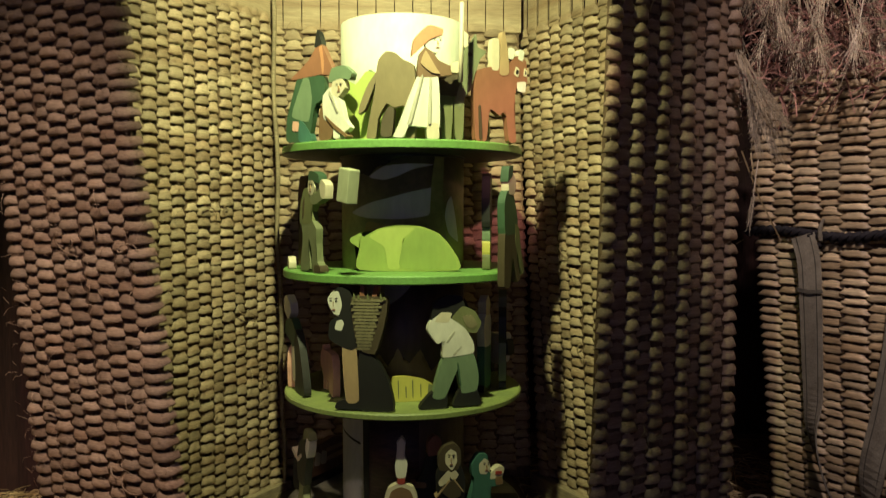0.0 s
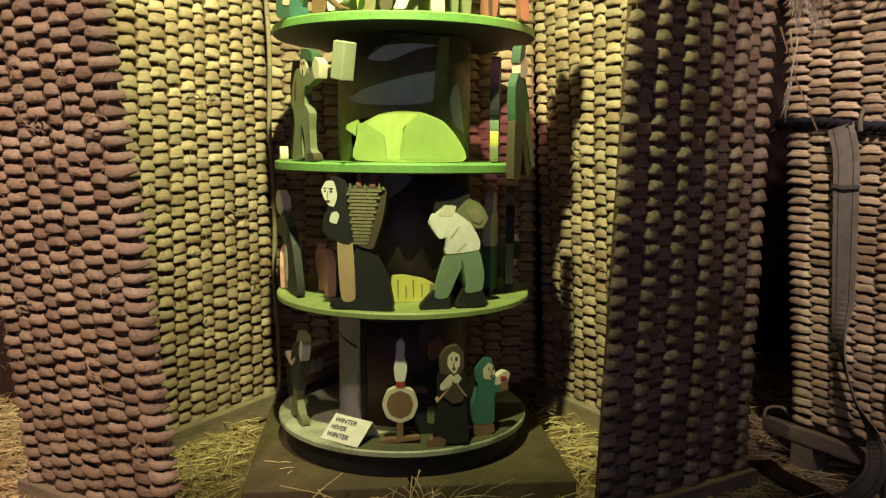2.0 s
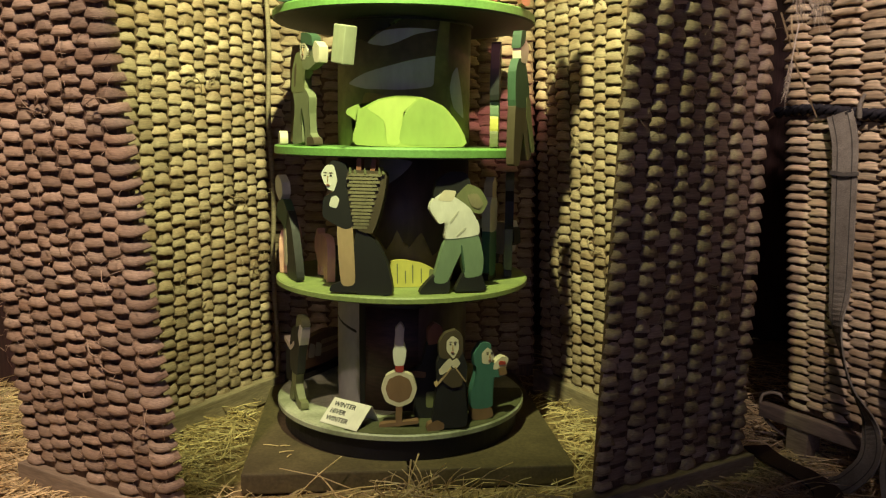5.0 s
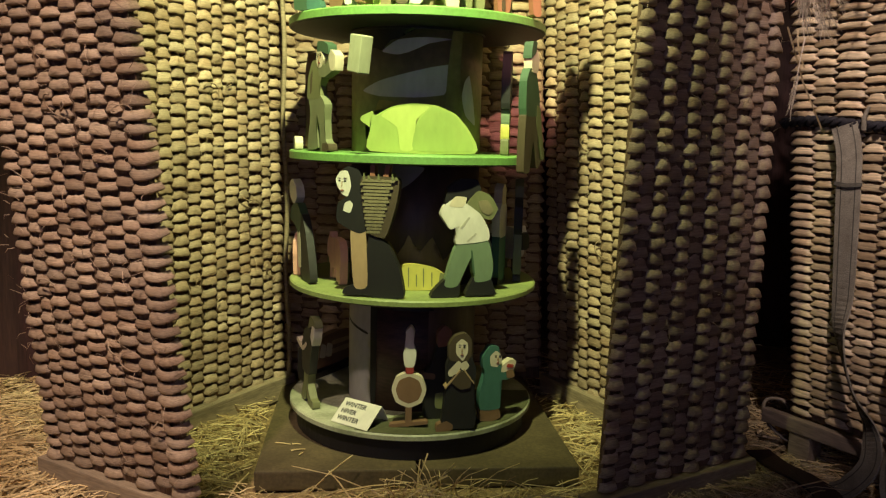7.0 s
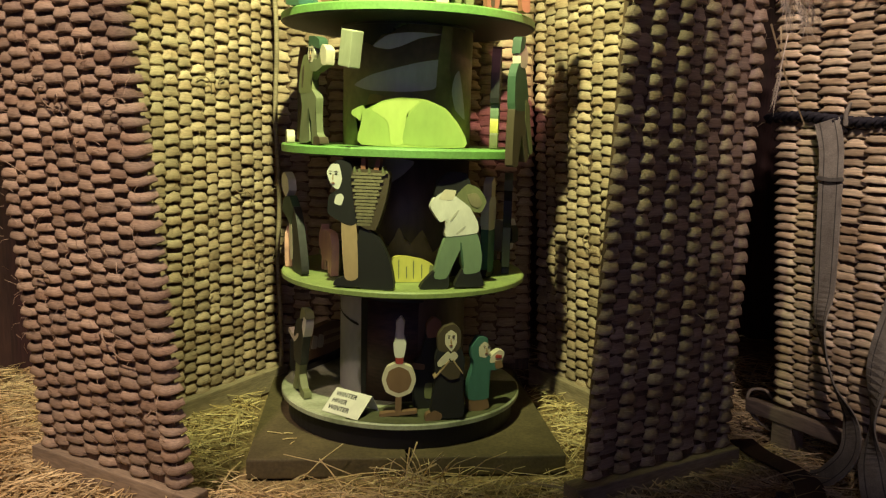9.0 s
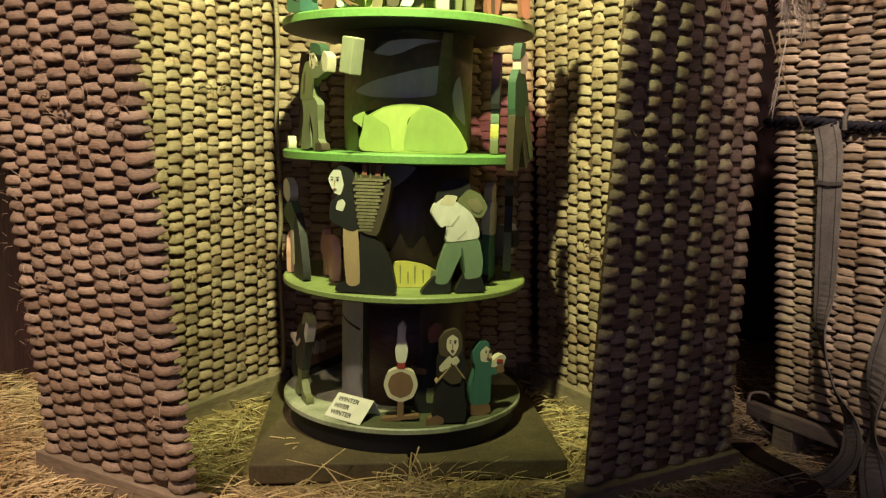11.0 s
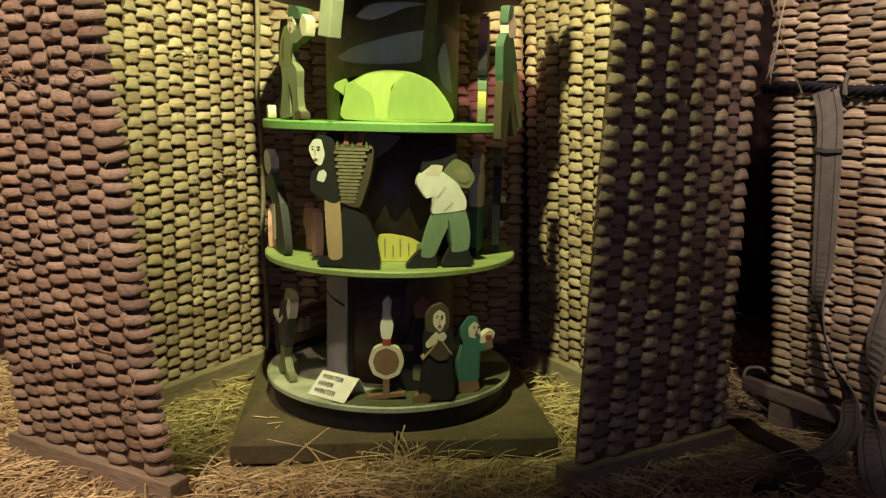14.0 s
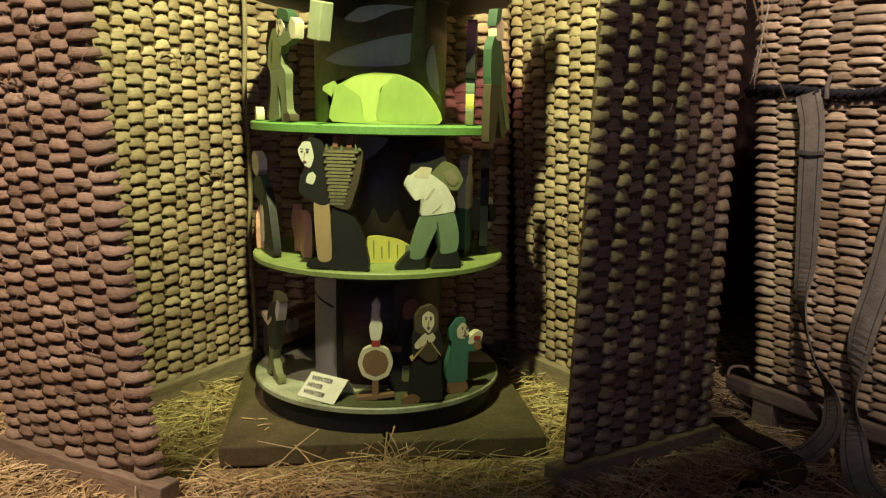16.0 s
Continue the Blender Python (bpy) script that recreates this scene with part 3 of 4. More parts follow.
def sign(words, phi, radius, z, label, turn=0.0):
    """A white tent card with three lines of black capitals."""
    e = tagged(new("season_sign"), label, "sign", "season signs")
    a = radians(phi)
    e.matrix_world = pose(AX + radius * math.sin(a), AY - radius * math.cos(a), z + 0.0006, 0, 0, phi + turn)
    w, h = 0.098, 0.062
    bm = bmesh.new()
    box(bm, -w / 2, w / 2, -0.0005, 0.0005, 0, h, 0.0002)
    front = part("card_front", bm, WHITE, e)
    front.matrix_local = pose(0, -0.034, 0.0006, -52, 0, 0)
    bm = bmesh.new()
    box(bm, -w / 2, w / 2, -0.0005, 0.0005, 0, 0.045, 0.0002)
    part("card_back", bm, WHITE, e).matrix_local = pose(0, 0.0400, 0.0006, 32, 0, 0)
    for k, word in enumerate(words):
        curve = bpy.data.curves.new("line", "FONT")
        curve.body, curve.size, curve.extrude, curve.offset = word, 0.0150, 0.0002, 0.0004
        tmp = new("line_tmp", curve)
        bpy.context.view_layer.update()
        me = bpy.data.meshes.new_from_object(tmp.evaluated_get(bpy.context.evaluated_depsgraph_get()))
        bpy.data.objects.remove(tmp)
        me.materials.clear()
        me.materials.append(BLACK)
        ob = new("lettering", me)
        ob.parent = front
        ob.matrix_local = pose(-0.040, -0.0008, 0.0440 - 0.0175 * k, 90, 0, 0)
    return e


sign(("WINTER", "HIVER", "WINTER"), -23, 0.236, T4, "white tent card reading WINTER HIVER WINTER", turn=-8)

# ---- autumn shelf ----
cutout("sack_carrier_cutout", "painted man in white shirt carrying a sack", "cutout", [
    (((-6.6, 0), (-6.4, 1.2), (-4.0, 3.6), (-1.0, 3.9), (-0.9, 0.2)), DARK), (((0.8, 0.3), (0.8, 1.4), (2.4, 4.2), (5.4, 4.4), (6.6, 1.8), (6.6, 0.4)), DARK),
    (((-4.0, 2.6), (-1.2, 2.4), (1.6, 8.4), (2.4, 3.2), (5.8, 3.6), (6.2, 7), (4.8, 11.8), (-1.4, 11.2)), SAGE), (((-4.2, 19), (-3.6, 22.4), (-1, 24.2), (2.2, 24.0), (3.2, 21.5), (0, 19.8)), DARK),
    (((0.2, 19.2), (2.6, 21.8), (5.2, 20.8), (6.8, 18.2), (5.6, 16.0), (3.4, 16.4)), MOSS), (((-1.8, 11.0), (4.9, 11.7), (5.0, 14), (3.2, 17), (0.5, 19), (-2, 20.4), (-4.4, 18.8), (-5.0, 16.8), (-3.0, 14.0), (-1.2, 14.6)), WHITE), (((-3.4, 18.7), (-2.2, 20.6), (0.2, 20.4), (-0.6, 18.5)), CREAM), (((-1.0, 14.4), (0.6, 16.4), (0.9, 16.3), (-0.6, 14.2)), FOLD), (((0.4, 11.6), (2.2, 13.2), (2.4, 13.0), (0.8, 11.5)), FOLD), (((2.6, 19.6), (4.6, 19.9), (5.8, 18.0), (4.9, 16.9), (3.4, 17.6)), WITHY), (((1.9, 5.0), (1.4, 9.4), (1.7, 9.5), (2.3, 5.0)), FOREST)], 28, 0.252, T3, turn=-12)
cutout("basket_woman_cutout", "painted woman in black with a pack basket of sticks", "cutout", [
    (((-6.2, 0), (-6.0, 1.3), (-3.5, 2.3), (-1, 2), (-1, 0.1)), DARK), (((-1.2, 0), (6.2, 0), (5.2, 6), (2.8, 10.5), (-0.8, 12.4), (-1.8, 6)), DARK), (((-4.0, 1.8), (-1.2, 2.0), (-1.6, 12), (-2.2, 14.6), (-4.8, 13.4)), TAN),
    (((-4, 12.8), (-7.6, 14.8), (-7.4, 18.5), (-5, 20), (-2.2, 20.5), (-1.0, 14), (-2.5, 12.6)), DARK), (((-7.0, 24), (-5.6, 25.8), (-3.2, 25.2), (-2.2, 22.5), (-3.4, 20), (-5.6, 19.8)), DARK), (((-7.9, 23.2), (-6.9, 24.8), (-5.4, 24.8), (-4.7, 22), (-5.4, 19.9), (-6.6, 20.3), (-7.4, 21.6)), WHITE),
    (((-6.3, 17.0), (-5.9, 18.6), (-4.9, 19.0), (-4.3, 18.2), (-4.9, 16.6)), WHITE)] + face(-6.2, 22.3, 2.7, 4.6, -0.7) + [(((-0.9, 23), (-0.7, 26.2), (0.1, 26.2), (0.1, 23)), RUST), (((1.6, 23), (2.4, 26.4), (3.2, 26.2), (2.6, 23)), RUST), (((-2.5, 23.8), (4.9, 23.6), (4.4, 18), (2.4, 12.0), (-1, 12.8), (-2.3, 18)), UMBER)]
    + [(((x - 0.62, z - 0.18), (x - 0.5, z + 0.26), (x + 0.5, z + 0.30), (x + 0.64, z - 0.12)), WITHY) for k in range(16) for j in range(6)
       for x, z in ((-0.9 - 0.085 * k + (1.75 + 0.26 * k) * ((j + 0.5 * (k % 2)) / 5.4), 12.9 + 0.68 * k),)]
    + [(((x, 23.4), (x + 0.1, h), (x + 0.5, 23.4)), MOSS) for x, h in ((-2.2, 24.6), (-1.2, 24.2), (0.8, 24.5), (3.6, 24.7), (4.3, 24.0))], -13, 0.262, T3, turn=6)
PIG = [(((-6, 3.6), (-6.2, 7), (-4, 9), (0, 9.4), (4, 9.2), (5.6, 7.6), (6.0, 4.8), (5.4, 2.2), (3, 2.6), (-2, 2.4), (-4, 2.0)), PINK), (((-8.2, 5.0), (-8.0, 7.4), (-6.2, 9.2), (-5.2, 10.2), (-4.0, 8.6), (-4.4, 5.4), (-6.4, 4.2)), PINK),
       (((-5.0, 0), (-4.6, 3.4), (-2.8, 3.4), (-3.2, 0)), PINK), (((-2.2, 0.3), (-2.0, 3.2), (-0.8, 3.2), (-1.0, 0.3)), PINK), (((2.0, 0.2), (2.0, 3.4), (3.6, 3.4), (3.4, 0.2)), PINK), (((4.2, 0), (4.2, 3.8), (5.8, 4.2), (5.4, 0)), PINK)]
cutout("pig_cutout", "pink painted pig beside the bent woman", "cutout", PIG, -92, 0.262, T3)
cutout("pig_cutout", "pink painted pig close against the drum", "cutout", PIG, -60, 0.185, T3, turn=-8)
cutout("bent_woman_cutout", "painted old woman with white cap bending over pigs", "cutout", [
    (((-2, 0), (-3.4, 9), (-3.8, 13.4), (-1.2, 14.2), (1.6, 10.6), (4.4, 4), (5.2, 0)), DARK), (((-4.2, 2.4), (-5.0, 9), (-4.4, 11.6), (-2.6, 9), (-2.0, 2.4)), CREAM), (((-11, 12.6), (-9.4, 15.4), (-5, 16.4), (-1.4, 13.6), (-3.6, 9.8), (-6.6, 11.2)), FOREST), (((-11.0, 17.6), (-11.2, 20.4), (-9, 21.6), (-5.8, 20), (-5.2, 17.6), (-7.6, 16.0)), WHITE)], -66, 0.25, T3, turn=4)
cutout("drover_cutout", "painted man in khaki trousers and dark jacket", "cutout", [
    (((-3.4, 0), (-3.2, 1.6), (-0.6, 1.8), (-0.6, 0)), DARK), (((0.8, 0), (0.8, 1.6), (3.2, 1.6), (3.4, 0)), DARK), (((-3.0, 1.5), (-0.6, 1.6), (0.2, 7), (0.8, 1.6), (3.0, 1.5), (2.6, 11), (-2.6, 11)), KHAKI), (((-3.0, 10.8), (-3.6, 17), (-1.4, 19.2), (1.6, 19.2), (3.6, 16.8), (2.8, 10.8)), DARK), (((-1.4, 18.8), (-1.6, 21.6), (0.2, 23.2), (1.8, 21.6), (1.4, 18.8)), MOSS)], 88, 0.24, T3)
cutout("post_man_cutout", "painted man in white shirt and blue-green trousers", "cutout", [
    (((-2.6, 0), (-2.4, 1.6), (2.6, 1.6), (2.8, 0)), DARK), (((-2.2, 1.4), (-2.4, 11), (2.4, 11), (2.2, 1.4)), TEAL), (((-2.6, 10.8), (-2.8, 16.6), (-1.2, 18.2), (1.6, 18.2), (2.8, 16), (2.4, 10.8)), WHITE), (((-1.3, 18), (-1.5, 21.0), (0.2, 22.4), (1.6, 20.8), (1.3, 18)), CREAM)], 72, 0.205, T3)
SHEEP = [(((-4.2, 0), (-4.2, 4), (-2.6, 4), (-2.8, 0)), DARK), (((1.8, 0), (1.8, 4), (3.2, 4), (3.2, 0)), DARK), (((-5.4, 4.2), (-5.6, 8), (-3.6, 10.4), (0, 10.6), (4.2, 9.8), (5.8, 7), (5.2, 4), (2, 2.8), (-2.6, 2.8)), WHITE), (((-7.6, 6.4), (-7.0, 9.6), (-4.6, 9.8), (-4.4, 7.4), (-5.8, 5.4)), DARK), (((-6.4, 9.2), (-5.6, 11.2), (-3.4, 11.0), (-3.6, 9.2)), WHITE)]
cutout("sheep_cutout", "white painted sheep with black face", "cutout", SHEEP, 120, 0.262, T3)
cutout("sheep_cutout", "white painted sheep with black face", "cutout", SHEEP, 134, 0.215, T3)
cutout("shepherd_cutout", "painted shepherd crouching in a black hat", "cutout", [
    (((-3.4, 0), (-4.2, 5), (-1, 8), (-3.6, 11.4), (0, 14.4), (4.6, 14), (7, 10), (6.4, 3.4), (7.0, 0)), MOSS), (((-9.6, 6.4), (-9.0, 7.8), (-4, 11.0), (-1.6, 9.8), (-5, 7.2)), BROWN), (((-4.4, 12.6), (-4.6, 15.0), (-1.0, 15.6), (0, 13.4), (-2, 11.4)), CREAM), (((-6.4, 15.4), (-3.8, 16.2), (-2.6, 18.4), (0, 18.4), (1.2, 16), (2.6, 14.9), (-1, 14.7)), DARK)], 152, 0.255, T3)
sign(("HERBST", "AUTOMME", "AUTOMN"), 196, 0.232, T3, "white tent card reading HERBST AUTOMME AUTOMN")
cutout("log_cutout", "low olive painted mossy log", "cutout", [(((-7, 0), (-6.8, 2.6), (-3, 3.4), (4, 3.2), (7, 2.2), (7, 0)), MOSS)], 222, 0.25, T3)

# ---- summer shelf ----
cutout("hammer_man_cutout", "painted man in cap swinging a pale wooden mallet", "cutout", [
    (((-2.8, 0.2), (-2.4, 4), (-1.7, 7.4), (-2.6, 11.0), (-0.6, 11.7), (1.2, 8.6), (0.4, 4.9), (1.4, 0.6)), KHAKI), (((-0.4, 11.4), (2.5, 11.0), (4.2, 9.3), (3.9, 6.2), (4.4, 2.4), (5.6, 1.4), (5.4, 0), (2.6, 0), (2.2, 4.3), (1.0, 7.4)), KHAKI),
    (((-3.0, 10.5), (-2.6, 14.8), (-1.0, 17.9), (1.4, 18.2), (3.7, 17.0), (3.8, 15.6), (1.8, 13.0), (2.2, 10.6)), MOSS), (((-1.9, 11.6), (-1.6, 15.0), (-0.9, 16.2), (-0.8, 15.0), (-1.3, 11.8)), UMBER), (((1.6, 17.4), (4.6, 17.0), (6.2, 18.6), (7.6, 17.6), (7.4, 15.8), (4.1, 14.6), (2.0, 15.0)), KHAKI),
    (((5.9, 18.4), (6.8, 19.8), (8.5, 18.6), (8.2, 15.8), (6.6, 16.0)), CREAM), (((0.9, 17.9), (1.3, 20.2), (2.6, 20.4), (3.9, 18.2), (2.9, 16.6), (1.5, 16.7)), CREAM), (((1.3, 19.8), (1.5, 21.7), (3.7, 21.6), (5.6, 20.8), (5.8, 19.0), (3.9, 19.4), (2.7, 19.8)), FOREST), (((3.6, 0), (3.6, 1.5), (5.8, 1.5), (6.2, 0.1)), UMBER)] + face(2.2, 18.4, 2.2, 3.4), -46, 0.262, T2, turn=-4)
bm = bmesh.new()
box(bm, -0.019, 0.019, -0.013, 0.013, -0.034, 0.034, 0.002)
mallet = tagged(part("mallet_head", bm, paint("mallet_paint", (0.44, 0.47, 0.30))), "pale wooden mallet head held by the painted man", "mallet", "painted cutouts on the carousel")
mallet.matrix_world = pose(-0.164, 1.476, 0.848, 0, 10, -48)
cutout("reaper_cutout", "painted man in green jacket and brown trousers with a tool", "cutout", [
    (((-2.8, 0), (-2.9, 7), (-2.4, 12), (2.2, 12), (3.0, 6), (4.6, 1.6), (3.4, 0.6), (0.6, 7), (-0.2, 0)), UMBER), (((-2.6, 11.4), (-3.0, 18), (-1.6, 20.6), (1.0, 20.2), (3.2, 14.6), (2.6, 11.4)), FOREST), (((2.2, 9.4), (2.0, 13.4), (3.8, 12.6), (4.8, 8), (6.4, 3), (5.6, 2.2), (3.8, 6)), MOSS), (((-0.9, 20), (-1.2, 23), (0.6, 24.6), (2.2, 22.8), (1.6, 20)), CREAM), (((-1.6, 22.6), (-1.0, 25.8), (0.8, 26.0), (0.4, 23.8)), FOREST)], 54, 0.300, T2 - 0.034, turn=6)
cutout("corn_stook_cutout", "painted corn stook in green, yellow and black bands", "cutout", [
    (((-1.6, 0), (-1.6, 3.4), (1.6, 3.4), (1.6, 0)), MOSS), (((-1.6, 3.2), (-1.6, 6.4), (1.6, 6.4), (1.6, 3.2)), YELLOW), (((-1.6, 6.2), (-1.6, 9.8), (1.6, 9.8), (1.6, 6.2)), SAGE), (((-2.6, 9.6), (-2.8, 16), (-1.2, 21), (1.6, 21.6), (3.2, 16), (2.4, 9.6)), DARK)], 64, 0.222, T2, turn=20)
cutout("stone_cutout", "small pale painted stone", "cutout", [(((-1.2, 0), (-1.6, 2.0), (0.2, 2.8), (1.4, 1.4), (1.2, 0)), CREAM)], -70, 0.266, T2)
cutout("stone_cutout", "small pale painted stone", "cutout", [(((-1.2, 0), (-1.4, 2.0), (0.2, 2.6), (1.4, 1.4), (1.2, 0)), MOSS)], 68, 0.27, T2)
cutout("hay_worker_cutout", "dark painted figure at the back of the shelf", "cutout", [(((-3, 0), (-2.6, 10), (-3.4, 16), (-1, 21), (1.5, 21), (3.2, 16), (2.6, 10), (3, 0)), BROWN)], -98, 0.245, T2)

# ---- spring shelf ----
cutout("sower_cutout", "painted sower in white shirt and green hat, bending", "cutout", [
    (((-3.6, 0), (-3.4, 6.2), (-0.8, 8), (0.2, 3), (-0.6, 0)), BROWN), (((-2.4, 4.4), (-2.6, 9), (-0.4, 10.8), (1.8, 8), (3.0, 4), (4.4, 2.2), (2.6, 1.2), (0.6, 3)), WHITE), (((0.2, 0.2), (0.2, 2.4), (1.6, 2.4), (1.8, 0.2)), WHITE), (((-0.4, 9.6), (0.2, 12.4), (2.6, 12.4), (3.2, 10.4), (1.4, 8.6)), CREAM), (((-1.0, 11.8), (-0.2, 14.6), (3.0, 15.0), (5.0, 13.4), (4.4, 12.0), (2.0, 12.4)), SAGE)] + face(1.4, 10.6, 2.6, 3.0, 0.6) + [(((-2.0, 5.0), (0.6, 3.0), (3.8, 0.6), (3.4, 0.2), (0.2, 2.4)), BROWN), (((-0.8, 9.6), (1.2, 5.6), (1.5, 5.8), (-0.3, 9.8)), FOLD)], -28, 0.262, T1)
cutout("planting_woman_cutout", "painted bent woman in brown shawl and green skirt", "cutout", [
    (((-4.9, 0), (-4.9, 5), (-3.0, 11), (-1.7, 13.9), (4.5, 13.7), (4.6, 9), (2.2, 7.6), (1.6, 4), (0.4, 0)), FOREST), (((-0.5, 13.6), (0.9, 13.2), (1.6, 9), (0.6, 4.2), (-3.6, 5.4), (-2.4, 9.2)), SAGE), (((-3.8, 13.4), (0.8, 17.2), (3.4, 20.8), (4.2, 20.4), (5.8, 17.2), (7.3, 13.8), (3.9, 14.0), (-0.5, 13.6)), RUST),
    (((3.5, 20.0), (4.0, 17), (4.2, 14.4), (4.6, 14.4), (4.7, 17), (4.2, 20.2)), ORANGE), (((2.4, 20.0), (3.2, 23.6), (4.2, 20.4)), DARK), (((-1.8, 0), (-1.5, 4.6), (0.6, 2.6), (1.6, 0)), TEAL), (((-3.4, 2.4), (-3.2, 4.3), (-1.8, 4.1), (-2.0, 2.2)), PINK)], -47, 0.262, T1, turn=25)
HORSE = paint("horse_paint", (0.20, 0.155, 0.08))
cutout("horse_cutout", "olive-brown painted horse seen from behind", "cutout", [
    (((-2.2, 0), (-1.4, 4.7), (-0.4, 9.5), (0, 13.6), (0.5, 16.2), (2.1, 17.8), (4.1, 17.4), (5.7, 16), (8, 14.6), (8.4, 8), (8.2, 0), (6.4, 0), (6.0, 6.4), (3.9, 6.2), (2.1, 7.0), (0.4, 4.1), (-0.2, 0)), HORSE), (((0.3, 14.0), (-2, 10.8), (-3.5, 7.1), (-3.9, 5.0), (-2.5, 5.9), (-0.6, 10.4)), HORSE), (((0.9, 0.4), (1.2, 4), (2.6, 6.4), (3.8, 5.8), (3.2, 0.4)), UMBER)], -8, 0.238, T1)
cutout("raking_woman_cutout", "painted woman in orange scarf and white apron holding a rake", "cutout", [
    (((-6.2, 0.2), (-5.0, 3), (-1.0, 13), (3.0, 13), (3.4, 2.4), (1.0, 2.2), (-3.0, 2.4), (-4.2, 0.2)), WHITE), (((0.8, 0), (0.8, 3), (3.0, 3), (3.2, 0)), CREAM), (((-1.2, 12.6), (-0.8, 17.2), (1.0, 18.8), (3.2, 16.0), (6.4, 14.6), (6.2, 13.2), (2.6, 12.6)), BROWN), (((0.4, 18.6), (1.0, 21.6), (3.8, 21.6), (4.2, 19.4), (2.8, 17.4)), WHITE)] + face(2.6, 19.6, 2.6, 3.8, 0.7) + [(((-2.4, 16.8), (-1.8, 20.4), (1.0, 23.0), (4.0, 22.4), (3.8, 21.2), (1.4, 20.2), (-0.6, 18.4)), ORANGE), (((5.8, 13.6), (5.8, 15.4), (7.4, 15.8), (7.6, 13.8)), CREAM), (((-3.4, 3.2), (-0.6, 12.4), (-0.2, 12.4), (-2.6, 3.2)), FOLD), (((0.8, 3.4), (1.2, 12), (1.6, 12), (1.5, 3.4)), FOLD), (((-0.6, 15.2), (0.4, 17.8), (2.2, 15.0), (3.4, 13.2), (1.6, 13.4)), TAN)], 14, 0.262, T1)
bm = bmesh.new()
tube(bm, ((0, 0, 0.028), (0, 0, 0.10), (0.0, 0, 0.19)), 0.0048, 8)
staff = tagged(part("rake_staff", bm, CREAM, smooth=True), "pale wooden rake staff held upright", "staff", "painted cutouts on the carousel")
staff.matrix_world = pose(0.058, 1.552, T1 + 0.089, 0, 1, 0)
cutout("donkey_cutout", "grey-brown painted donkey with long ears and dark harness", "cutout", [
    (((-0.2, 0), (-0.6, 10.2), (2.2, 10.2), (1.8, 0)), MOSS), (((2.8, 0.2), (2.6, 10), (4.7, 10), (4.4, 0.2)), MOSS), (((-1.4, 9.4), (-1.4, 14.4), (4.8, 15.0), (5.0, 9.2)), UMBER), (((3.0, 7), (3.2, 10), (4.8, 13.6), (7.0, 14.0), (6.2, 10.5), (4.6, 8.6), (4.0, 6.6)), KHAKI),
    (((4.6, 12.6), (4.5, 16), (5.0, 20), (6.4, 20.6), (7.3, 22.4), (7.7, 19.6), (9.6, 18.6), (8.2, 17.0), (7.0, 13.6)), KHAKI), (((4.6, 19.4), (4.4, 22.8), (5.6, 22.0), (5.8, 20.0)), CREAM), (((5.4, 17.9), (5.9, 18.5), (6.6, 17.9), (5.9, 17.4)), UMBER)], 27, 0.222, T1, turn=-12)
cutout("brown_cow_cutout", "red-brown painted cow with white horns and muzzle", "cutout", [
    (((-5.0, 0), (-5.4, 9), (-4.6, 14.6), (-1, 15.8), (3.4, 15.6), (5.0, 12), (4.4, 7.4), (5.0, 0), (3.2, 0), (2.4, 6.4), (0.8, 5.4), (-1.6, 6.6), (-2.4, 0)), RUST), (((3.6, 12.4), (3.2, 16.6), (5.4, 18.6), (7.4, 17.6), (7.8, 13.2), (6.6, 11.2), (4.8, 11.6)), RUST), (((5.4, 11.0), (5.2, 12.8), (7.4, 13.0), (7.2, 10.8)), WHITE), (((2.8, 18.0), (3.4, 20.2), (4.6, 19.8), (4.2, 17.8)), WHITE), (((5.4, 18.0), (5.8, 20.0), (7.0, 19.6), (6.6, 17.6)), WHITE), (((-1.2, 15.4), (-1.0, 21.6), (0.6, 21.6), (0.6, 15.4)), CREAM), (((0.8, 14.4), (1.4, 23), (2.2, 23), (3.2, 14.8)), TAN), (((4.4, 14.6), (4.9, 16.2), (5.7, 15.6), (5.4, 14.0)), CREAM), (((4.8, 14.7), (5.0, 15.6), (5.5, 15.3), (5.3, 14.5)), DARK), (((6.8, 14.4), (7.0, 16.0), (7.6, 15.4), (7.5, 14.2)), CREAM), (((7.1, 14.6), (7.2, 15.4), (7.5, 15.0)), DARK), (((-4.2, 0.4), (-4.4, 7), (-3.9, 7), (-3.5, 0.4)), UMBER)], 53, 0.268, T1, turn=-26)
for phi, pts, mat in ((-17, ((-1.4, 0), (-1.8, 4), (-5.0, 8), (-6.0, 13.4), (-2.6, 12), (0, 14.6), (2.8, 13.6), (1.4, 8), (1.4, 0)), LIME_PALE), (75, ((-2, 0), (-2.2, 5), (0, 7), (2, 5), (2, 0)), MOSS)):
    cutout("shrub_cutout", "small light green painted shrub", "cutout", [(pts, mat)], phi, 0.20, T1)

# ---- wicker pack basket with straps and corn ----
BK_A, BK_B = (0.722, 1.80), (0.942, 1.466)
basket = tagged(plan_frame("pack_basket", BK_A, BK_B), "tall brown wicker pack basket with webbing straps and black rope", "basket")
rng = random.Random(9)
weave("wicker_weave", rng, lambda z: 0.110 - 0.10 * z, lambda z: 0.62 + 0.08 * z, 1.10, 0.044, 0.0195, 0.0085, WICKER, basket, z0=0.115, h_ratio=0.72, w_ratio=1.2, nx=8, power=0.25)
# basket body behind the wicker, its dark colour standing for shade in the gaps
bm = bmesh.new()
